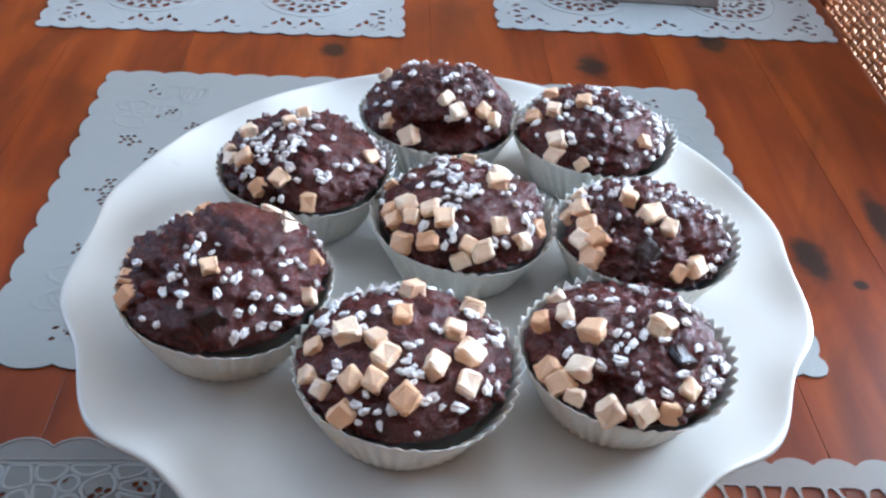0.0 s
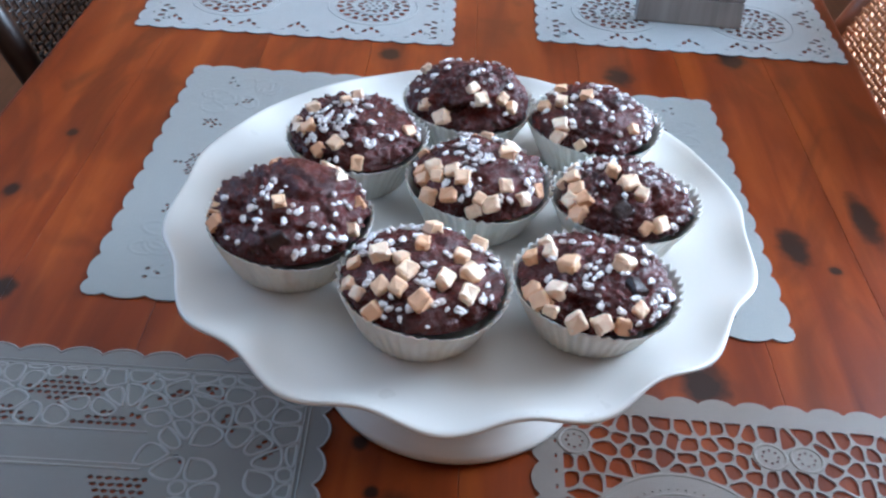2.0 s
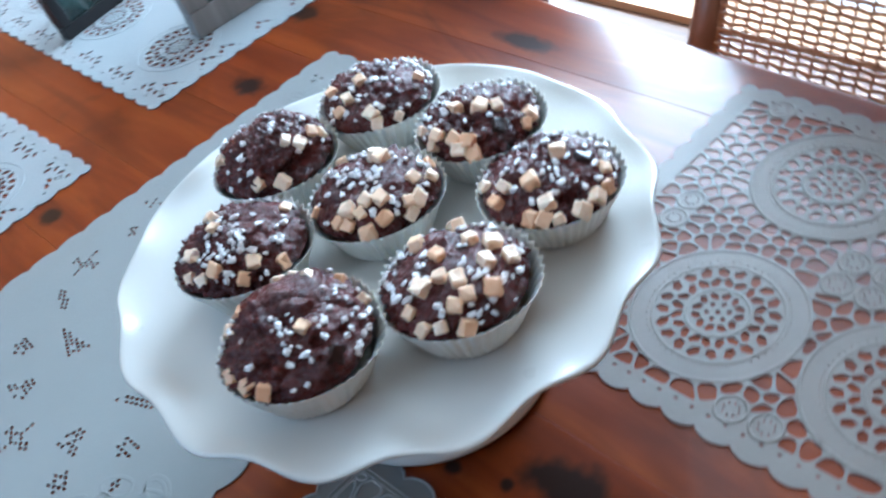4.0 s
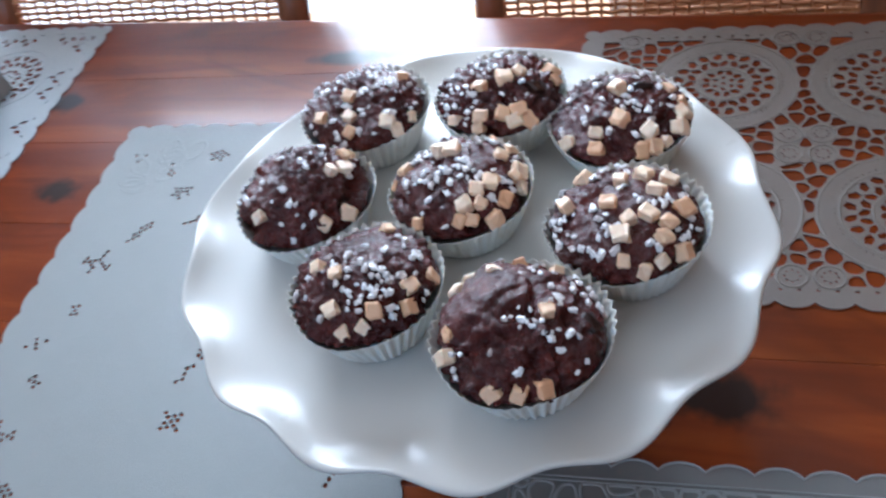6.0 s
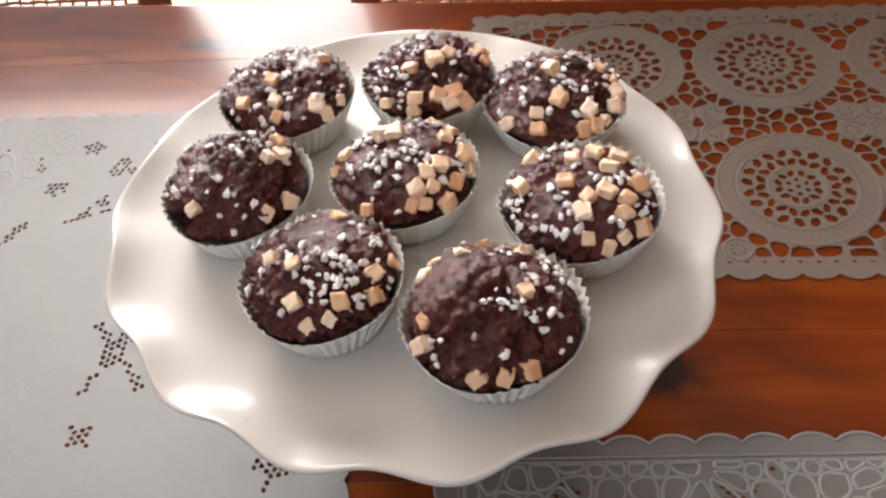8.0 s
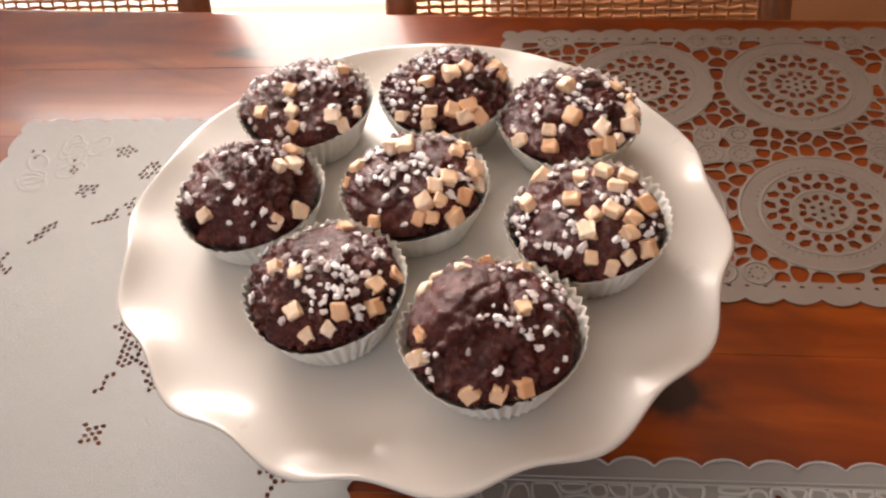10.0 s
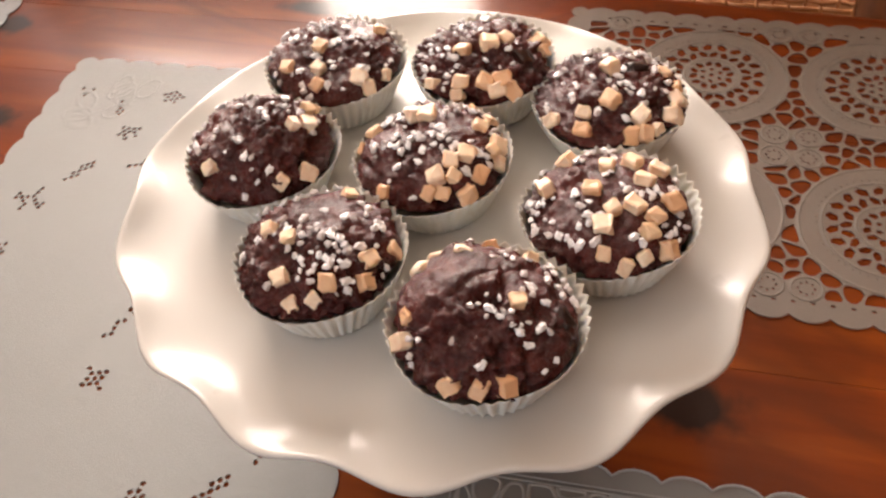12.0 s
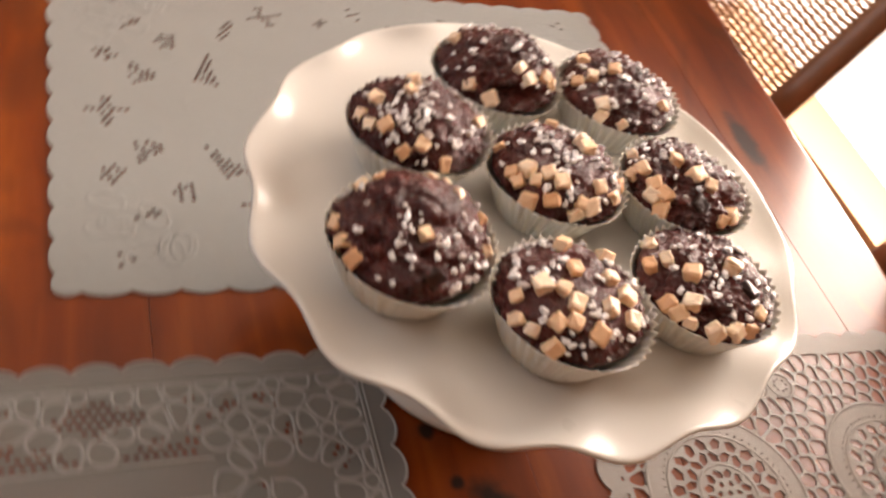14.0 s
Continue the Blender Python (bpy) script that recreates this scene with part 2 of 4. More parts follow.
def tube(bm, points, radius, sides=6, cap=True):
    """A round bar along points, added to bm."""
    rings = []
    for i, p in enumerate(points):
        p = Vector(p)
        d = (Vector(points[min(i + 1, len(points) - 1)]) - Vector(points[max(i - 1, 0)])).normalized()
        a = d.orthogonal().normalized() if abs(d.z) < 0.9 else Vector((1, 0, 0))
        a = (a - d * a.dot(d)).normalized()
        b = d.cross(a)
        r = radius[i] if isinstance(radius, (list, tuple)) else radius
        rings.append([bm.verts.new(p + a * (r * math.cos(k)) + b * (r * math.sin(k))) for k in (2 * math.pi * j / sides for j in range(sides))])
    for u, v in zip(rings, rings[1:]):
        for j in range(sides):
            bm.faces.new((u[j], u[(j + 1) % sides], v[(j + 1) % sides], v[j]))
    if cap:
        bm.faces.new(rings[0][::-1])
        bm.faces.new(rings[-1])


def lathe(bm, profile, sides=96, wobble=None):
    """Turns (radius, height) pairs round z; wobble(r, z, angle) may move each point."""
    rings = []
    for r, z in profile:
        ring = []
        for j in range(sides):
            a = 2 * math.pi * j / sides
            rr, zz = wobble(r, z, a) if wobble else (r, z)
            ring.append(bm.verts.new((rr * math.cos(a), rr * math.sin(a), zz)))
        rings.append(ring)
    for u, v in zip(rings, rings[1:]):
        for j in range(sides):
            bm.faces.new((u[j], u[(j + 1) % sides], v[(j + 1) % sides], v[j]))
    return rings


# ---------------------------------------------------------------- the room
X0, X1, Y0, Y1, Z0, Z1 = -1.75, 1.35, -2.2, 2.7, -0.75, 1.70
DOOR = (0.04, 1.62, -0.73, 1.35)
WINDOW = (0.05, 1.55, 0.30, 1.50)


def wall(name, lo, hi, label):
    return tagged(part(name, box(bmesh.new(), lo, hi), M_WALL), label, "wall", kind="structure")


tagged(part("floor", box(bmesh.new(), (X0, Y0, Z0 - 0.1), (X1, Y1, Z0)), M_FLOOR), "dark brown wooden floor under the dining table", "floor", kind="structure")
tagged(part("ceiling", box(bmesh.new(), (X0 - 0.15, Y0 - 0.15, Z1), (X1 + 0.15, Y1 + 0.15, Z1 + 0.1)), M_CEIL), "plain white painted ceiling", "ceiling", kind="structure")
bm = bmesh.new()
box(bm, (X0 - 0.15, Y0 - 0.15, Z0 - 0.1), (X0, WINDOW[0], Z1))
box(bm, (X0 - 0.15, WINDOW[1], Z0 - 0.1), (X0, Y1 + 0.15, Z1))
box(bm, (X0 - 0.15, WINDOW[0], WINDOW[3]), (X0, WINDOW[1], Z1))
box(bm, (X0 - 0.15, WINDOW[0], Z0 - 0.1), (X0, WINDOW[1], WINDOW[2]))
# out of view; the floor's dark brown keeps this side and its reflections dim
tagged(part("wall_west", bm, M_FLOOR), "unseen wall with a window, coloured dark in place of shade", "wall", kind="structure")
wall("wall_north", (X0, Y1, Z0 - 0.1), (X1 + 0.15, Y1 + 0.15, Z1), "apricot plastered wall")
bm = bmesh.new()
box(bm, (X1, Y0, Z0 - 0.1), (X1 + 0.15, DOOR[0], Z1))
box(bm, (X1, DOOR[1], Z0 - 0.1), (X1 + 0.15, Y1, Z1))
box(bm, (X1, DOOR[0], DOOR[3]), (X1 + 0.15, DOOR[1], Z1))
box(bm, (X1, DOOR[0], Z0 - 0.1), (X1 + 0.15, DOOR[1], DOOR[2]))
tagged(part("wall_east", bm, M_WALL), "apricot plastered wall round a glazed terrace door", "wall", kind="structure")
wall("wall_south", (X0, Y0 - 0.15, Z0 - 0.1), (X1 + 0.15, Y0, Z1), "apricot plastered wall")
tagged(part("ground", box(bmesh.new(), (-120, -120, Z0 - 0.3), (120, 120, Z0 - 0.12)), M_TERRACE), "pale sunlit stone terrace outside the door", "ground", kind="structure")

door = thing("door_1", "white glazed terrace door full of daylight", "door", kind="structure")
for lo, hi in (((X1 + 0.04, DOOR[0], DOOR[2]), (X1 + 0.10, DOOR[0] + 0.06, DOOR[3])), ((X1 + 0.04, DOOR[1] - 0.06, DOOR[2]), (X1 + 0.10, DOOR[1], DOOR[3])),
               ((X1 + 0.04, DOOR[0] + 0.06, DOOR[3] - 0.06), (X1 + 0.10, DOOR[1] - 0.06, DOOR[3]))):
    part("door_frame", box(bmesh.new(), lo, hi, 0.004), M_FRAME, door)
window = thing("window_1", "white framed window letting in cool daylight", "window", kind="structure")
for lo, hi in (((X0 - 0.11, WINDOW[0], WINDOW[2]), (X0 - 0.05, WINDOW[0] + 0.06, WINDOW[3])), ((X0 - 0.11, WINDOW[1] - 0.06, WINDOW[2]), (X0 - 0.05, WINDOW[1], WINDOW[3])),
               ((X0 - 0.11, WINDOW[0] + 0.06, WINDOW[2]), (X0 - 0.05, WINDOW[1] - 0.06, WINDOW[2] + 0.06)), ((X0 - 0.11, WINDOW[0] + 0.06, WINDOW[3] - 0.06), (X0 - 0.05, WINDOW[1] - 0.06, WINDOW[3]))):
    part("window_frame", box(bmesh.new(), lo, hi, 0.004), M_FRAME, window)

# ---------------------------------------------------------------- the table
TX0, TX1, TY0, TY1 = -0.374, 0.352, -0.95, 1.05
table = thing("dining_table", "orange-brown stained pine dining table with dark knots", "table")
SEAMS = (TX0, -0.282, -0.187, -0.091, 0.006, 0.101, 0.195, 0.280, TX1)
for i, (a, b) in enumerate(zip(SEAMS, SEAMS[1:])):
    bm = bmesh.new()
    box(bm, (a + 0.00008, TY0, -0.028), (b - 0.00008, TY1, 0.0))
    if i == len(SEAMS) - 2:
        for v in bm.verts:
            if v.co.x > 0.3:
                v.co.x += 0.055 * v.co.y
    long_edges = [e for e in bm.edges if abs(e.verts[0].co.y - e.verts[1].co.y) > 1 and e.verts[0].co.z > -0.01]
    outer = [e for e in long_edges if (i == 0 and e.verts[0].co.x < TX0 + 0.01) or (i == len(SEAMS) - 2 and e.verts[0].co.x > 0.284)]
    bmesh.ops.bevel(bm, geom=outer, offset=0.007, segments=4, affect="EDGES", profile=0.5)
    inner = [e for e in bm.edges if abs(e.verts[0].co.y - e.verts[1].co.y) > 1 and min(e.verts[0].co.z, e.verts[1].co.z) > -0.0001 and (abs(e.verts[0].co.x - a) < 0.001 or abs(e.verts[0].co.x - b) < 0.001)]
    bmesh.ops.bevel(bm, geom=inner, offset=0.0002, segments=1, affect="EDGES")
    part("plank", bm, M_TABLE, table)
for lo, hi in (((-0.30, -0.86, -0.12), (-0.275, 0.96, -0.0285)), ((0.245, -0.86, -0.12), (0.27, 0.96, -0.0285)), ((-0.275, -0.86, -0.12), (0.245, -0.835, -0.0285)), ((-0.275, 0.935, -0.12), (0.245, 0.96, -0.0285))):
    part("apron", box(bmesh.new(), lo, hi, 0.002), M_TABLE, table)
for x in (-0.30, 0.21):
    for y in (-0.86, 0.90):
        part("leg", box(bmesh.new(), (x + 0.001, y + 0.001, Z0), (x + 0.059, y + 0.059, -0.0290), 0.004), M_TABLE, table)


# ---------------------------------------------------------------- chairs with woven backs
def weave(bm, width, height, pitch, stake):
    """Over-and-under weave in the plane y, z: wavy strands across upright stakes."""
    count = int(width / stake)
    rows = int(height / pitch)
    for r in range(rows):
        z = (r + 0.5) * pitch
        sign = 1 if r % 2 else -1
        pts = []
        for k in range(count * 2 + 1):
            y = -width / 2 + width * k / (count * 2)
            pts.append((0.0026 * sign * math.cos(math.pi * k / 2.0), y, z + 0.0006 * math.sin(k * 1.7 + r)))
        tube(bm, pts, pitch * 0.36, 4, False)
    for k in range(count + 1):
        y = -width / 2 + width * k / count
        tube(bm, [(0, y, 0), (0, y, height)], 0.0016, 4, False)


LEAN = radians(23)


def dining_chair(label, wood, cane):
    """A chair that faces -x; its origin lies at the height of the table top, at the foot of the back's visible part."""
    c = thing("dining_chair", label, "chair", group="dining chairs")
    w, low, high = 0.36, -0.31, 0.24
    t = math.tan(LEAN)
    for y in (-w / 2 + 0.014, w / 2 - 0.014):
        bm = bmesh.new()
        pts = [((z + (0.02 * math.sin((z - low) * 5))) * t, y, z) for z in (low, -0.15, 0.0, 0.12, high)]
        tube(bm, pts, [0.016, 0.0155, 0.0145, 0.014, 0.013], 10)
        part("back_post", bm, wood, c, smooth=True)
    for z, r in ((high - 0.02, 0.017), (-0.235, 0.011)):
        bm = bmesh.new()
        tube(bm, [(z * t + 0.01, -w / 2 + 0.02, z), (z * t + 0.018, 0, z + 0.008), (z * t + 0.01, w / 2 - 0.02, z)], r, 8)
        part("back_rail", bm, wood, c, smooth=True)
    bm = bmesh.new()
    weave(bm, w - 0.056, 0.44, 0.0064, 0.0125)
    ob = part("woven_back", bm, cane, c, "honey-coloured woven cane panel", True)
    ob["kind"] = "stuff"
    ob.matrix_local = pose(-0.215 * t, 0, -0.222, 0, math.degrees(LEAN), 0)
    part("seat_frame", box(bmesh.new(), (-0.53, -0.20, low - 0.035), (-0.11, 0.20, low), 0.008), wood, c)
    bm = bmesh.new()
    weave(bm, 0.35, 0.36, 0.0072, 0.0125)
    ob = part("woven_seat", bm, cane, c, "honey-coloured woven cane seat", True)
    ob["kind"] = "stuff"
    ob.matrix_local = pose(-0.14, 0, low + 0.004, 0, -90, 0)
    for x, y in ((-0.50, -0.175), (-0.50, 0.175), (-0.135, -0.165), (-0.135, 0.165)):
        bm = bmesh.new()
        tube(bm, [(x, y, low - 0.03), (x * 1.02, y * 1.03, Z0)], [0.017, 0.012], 8)
        part("leg", bm, wood, c, smooth=True)
    return c


chair = dining_chair("brown wooden dining chair with a woven cane back at the table", M_DARKWOOD, M_CANE)
chair.matrix_world = pose(0.43, 0.445, 0)
copy_thing(chair, pose(0.43, -0.085, 0, 0, 0, 0))
# posts and weave share one dark colour that stands in for shadow
dark_chair = dining_chair("dining chair with a woven back, shadow put into its dark colour", M_SHADED_CHAIR, M_SHADED_CHAIR)
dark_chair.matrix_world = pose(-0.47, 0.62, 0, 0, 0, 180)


# ---------------------------------------------------------------- lace place mats
from mathutils.geometry import delaunay_2d_cdt


def scalloped(w, l, pitch, depth, corner):
    """Outline of a mat round the origin: a rectangle with round corners and scallops along its sides."""
    pts = []
    sides = (((w / 2, -l / 2), (w / 2, l / 2), (1, 0)), ((w / 2, l / 2), (-w / 2, l / 2), (0, 1)), ((-w / 2, l / 2), (-w / 2, -l / 2), (-1, 0)), ((-w / 2, -l / 2), (w / 2, -l / 2), (0, -1)))
    for (ax, ay), (bx, by), (nx, ny) in sides:
        length = math.hypot(bx - ax, by - ay)
        ux, uy = (bx - ax) / length, (by - ay) / length
        run = length - 2 * corner
        n = max(1, round(run / pitch))
        for k in range(n):
            for j in range(7):
                f = j / 7
                s = corner + run * (k + f) / n
                o = -depth + depth * math.sin(math.pi * f) ** 0.7
                pts.append((ax + ux * s + nx * o, ay + uy * s + ny * o))
        pts.append((ax + ux * (length - corner) - nx * depth, ay + uy * (length - corner) - ny * depth))
        # corner lobe
        cx, cy = bx - ux * corner - nx * corner, by - uy * corner - ny * corner
        for j in range(1, 6):
            a = math.pi / 2 * j / 6
            r = corner + 0.002 * math.sin(2 * a) - depth * (1 - math.sin(2 * a))
            pts.append((cx + r * (nx * math.cos(a) + ux * math.sin(a)), cy + r * (ny * math.cos(a) + uy * math.sin(a))))
    return pts


def blob(x, y, rx, ry, turn=0.0, sides=6, jitter=0.0, rng=random):
    out = []
    for k in range(sides):
        a = 2 * math.pi * (k + 0.5) / sides
        q = 1 + jitter * (rng.random() - 0.5)
        px, py = rx * q * math.cos(a), ry * q * math.sin(a)
        out.append((x + px * math.cos(turn) - py * math.sin(turn), y + px * math.sin(turn) + py * math.cos(turn)))
    return out


def sheet(bm, outline, holes, thick):
    """A flat sheet with real openings, thick metres high."""
    verts, loops = [], []
    for loop in (outline, *holes):
        s = len(verts)
        verts += [Vector(p) for p in loop]
        loops.append(list(range(s, s + len(loop))))
    co, _, faces, *_ = delaunay_2d_cdt(verts, [], loops, 2, 1e-6)
    top = [bm.verts.new((p.x, p.y, thick)) for p in co]
    low = {}
    used = {}
    for f in faces:
        if len(f) == 3:
            bm.faces.new([top[i] for i in f])
            for a, b in zip(f, (*f[1:], f[0])):
                used[(a, b)] = True
    for a, b in list(used):
        if (b, a) not in used:
            for i in (a, b):
                if i not in low:
                    low[i] = bm.verts.new((co[i].x, co[i].y, 0.0))
            bm.faces.new((top[b], top[a], low[a], low[b]))
    bmesh.ops.delete(bm, geom=[v for v in bm.verts if not v.link_faces], context="VERTS")


def ribbon(bm, pts, width, z0, z1, closed=True):
    """A raised thread along pts."""
    n = len(pts)
    rows = []
    for i, p in enumerate(pts):
        a, b = pts[(i - 1) % n if closed else max(i - 1, 0)], pts[(i + 1) % n if closed else min(i + 1, n - 1)]
        d = Vector((b[0] - a[0], b[1] - a[1])).normalized()
        s = Vector((-d.y, d.x)) * width / 2
        rows.append([bm.verts.new((p[0] + s.x * k, p[1] + s.y * k, z)) for k, z in ((1, z0), (0.5, z1), (-0.5, z1), (-1, z0))])
    for i in range(n if closed else n - 1):
        u, v = rows[i], rows[(i + 1) % n]
        for k in range(3):
            bm.faces.new((u[k], v[k], v[k + 1], u[k + 1]))


def inside(p, outline, margin):
    x0, x1 = min(q[0] for q in outline), max(q[0] for q in outline)
    y0, y1 = min(q[1] for q in outline), max(q[1] for q in outline)
    return x0 + margin < p[0] < x1 - margin and y0 + margin < p[1] < y1 - margin


def cluster(shape, x, y, turn, size, rng):
    """Small eyelets side by side that fill a star, a wedge or a short stem."""
    out = []
    pitch = 0.0042
    steps = int(size / pitch) + 2
    for i in range(-steps, steps + 1):
        for j in range(-steps, steps + 1):
            px, py = (i + 0.5 * (j % 2)) * pitch, j * pitch * 0.87
            a, r = math.atan2(py, px), math.hypot(px, py)
            if shape == "star":
                keep = r < size * (0.62 + 0.38 * math.cos(4 * a))
            elif shape == "wedge":
                keep = 0 <= px + size * 0.6 < 1.3 * size and abs(py - 0.25 * px) < 0.42 * (size * 0.7 - px) * 0.55
            elif shape == "stem":
                keep = abs(py - 0.3 * px) < pitch * 0.95 and abs(px) < size * 0.75
            elif shape == "sprig":
                arms = ((-0.027, 0.014), (-0.025, -0.020), (0.032, -0.003), (0.020, 0.016), (0.012, -0.012))
                near = min((Vector((px, py)) - Vector(e) * min(1, max(0, (px * e[0] + py * e[1]) / (e[0] ** 2 + e[1] ** 2)))).length for e in arms)
                keep = near < 0.0030 or r < 0.0095
            else:
                keep = (abs(py) < pitch * 0.9 and abs(px) < size * 0.6) or (abs(px) < pitch * 0.6 and 0 < py < size)
            if keep:
                qx, qy = px * math.cos(turn) - py * math.sin(turn), px * math.sin(turn) + py * math.cos(turn)
                out.append(blob(x + qx, y + qy, 0.00185, 0.00155, turn + rng.random(), 6, 0.3, rng))
    return out


def clipped(poly, px, py, nx, ny):
    """The part of a convex polygon on the side of (px, py) to which (nx, ny) points."""
    out = []
    for (ax, ay), (bx, by) in zip(poly, poly[1:] + poly[:1]):
        da, db = (ax - px) * nx + (ay - py) * ny, (bx - px) * nx + (by - py) * ny
        if da >= 0:
            out.append((ax, ay))
        if (da > 0) != (db > 0) and abs(da - db) > 1e-12:
            f = da / (da - db)
            out.append((ax + (bx - ax) * f, ay + (by - ay) * f))
    return out


def cells(seeds, bounds, blocks, reach, gap):
    """The cell of each seed: all that lies nearer to it than to the others, within bounds and outside the round blocks, gap metres clear of its neighbours."""
    bx0, bx1, by0, by1 = bounds
    out = []
    for x, y in seeds:
        poly = [(max(bx0, min(bx1, x + reach * math.cos(k))), max(by0, min(by1, y + reach * math.sin(k)))) for k in (0.3 + math.pi / 4 * q for q in range(8))]
        for ox, oy in seeds:
            d = math.hypot(ox - x, oy - y)
            if 0 < d < 2.3 * reach and poly:
                nx, ny = (x - ox) / d, (y - oy) / d
                poly = clipped(poly, (x + ox + nx * gap) / 2, (y + oy + ny * gap) / 2, nx, ny)
        for bx, by, br in blocks:
            d = math.hypot(bx - x, by - y)
            if d < br + 2.1 * reach and poly:
                nx, ny = (x - bx) / d, (y - by) / d
                poly = clipped(poly, bx + nx * (br + gap / 2), by + ny * (br + gap / 2), nx, ny)
        clean = [p for k, p in enumerate(poly) if math.hypot(p[0] - poly[k - 1][0], p[1] - poly[k - 1][1]) > 0.0004]
        area = abs(sum(a[0] * b[1] - a[1] * b[0] for a, b in zip(clean, clean[1:] + clean[:1]))) / 2
        if len(clean) > 2 and area > 4e-6:
            out.append(clean)
    return out


def rounded(poly, times=2):
    """Corners cut off, twice over."""
    for _ in range(times):
        poly = [(a[0] * (1 - f) + b[0] * f, a[1] * (1 - f) + b[1] * f) for a, b in zip(poly, poly[1:] + poly[:1]) for f in (0.25, 0.75)]
    return poly


def net(w, l, blocks, margin, pitch, thread, rng):
    """Uneven many-sided openings between thin threads, wherever no block (x, y, radius) lies."""
    seeds = []
    for i in range(int(w / pitch) + 1):
        for j in range(int(l / pitch) + 1):
            x = -w / 2 + margin + (i + 0.5 * (j % 2) + rng.uniform(-0.28, 0.28)) * pitch
            y = -l / 2 + margin + (j + rng.uniform(-0.28, 0.28)) * pitch
            if abs(x) < w / 2 - margin and abs(y) < l / 2 - margin and min(math.hypot(x - bx, y - by) - br for bx, by, br in blocks) > 0.0012:
                seeds.append((x, y))
    return [rounded(p, 1) for p in cells(seeds, (-w / 2 + margin, w / 2 - margin, -l / 2 + margin, l / 2 - margin), blocks, pitch * 0.95, thread)]


def smooth_mat():
    """The plain mat under the stand: smooth, with groups of eyelets mirrored about its middle."""
    rng = random.Random(4)
    w, l = 0.455, 0.312
    outline = scalloped(w, l, 0.026, 0.0038, 0.017)
    groups = (("star", -0.073, 0.114, 0.3, 0.010), ("wedge", -0.123, 0.047, 1.2, 0.020), ("stem", -0.105, 0.093, 0.9, 0.012), ("tee", -0.168, 0.035, 0.4, 0.012), ("star", -0.192, 0.0, 0.0, 0.011),
              ("tee", -0.148, -0.001 - 0.075, 1.6, 0.008), ("star", -0.052, 0.0, 0.8, 0.008), ("tee", -0.190, 0.060, 2.2, 0.008), ("stem", -0.172, 0.095, 0.2, 0.008), ("star", -0.186, 0.128, 0.5, 0.006),
              ("sprig", 0.006, -0.006, 0.0, 0.030), ("star", 0.0, 0.125, 0.4, 0.006), ("stem", -0.03, 0.11, 0.3, 0.006))
    holes = []
    for shape, x, y, turn, size in groups:
        for sx in (1, -1):
            for sy in (1, -1):
                if (abs(x) < 0.01 and sx < 0) or (abs(y) < 0.01 and sy < 0):
                    continue
                a = turn if sx * sy > 0 else math.pi - turn
                holes += cluster(shape, x * sx, y * sy, a, size * 1.35, rng)
    holes = [h for h in holes if inside(h[0], outline, 0.010)]
    keep = []
    for h in holes:
        if all(math.hypot(h[0][0] - k[0][0], h[0][1] - k[0][1]) > 0.0034 for k in keep):
            keep.append(h)
    m = thing("place_mat", "smooth white vinyl place mat with lace eyelets on the table", "place mat", pose(-0.012, 0.190, 0.0005, 0, 0, 0.4))
    bm = bmesh.new()
    sheet(bm, outline, keep, 0.0009)
    part("sheet", bm, M_MAT_SMOOTH, m)
    bm = bmesh.new()
    for sx in (1, -1):
        for sy in (1, -1):
            for k in range(9):
                a = k * 0.7
                x, y = sx * (0.175 + 0.022 * math.cos(a * 2.1)), sy * (0.105 + 0.022 * math.sin(a * 1.7))
                ribbon(bm, blob(x, y, 0.011, 0.007, a, 18), 0.0030, 0.0009, 0.00108)
    part("embossing", bm, M_MAT_SMOOTH, m)["kind"] = "stuff"
    return m


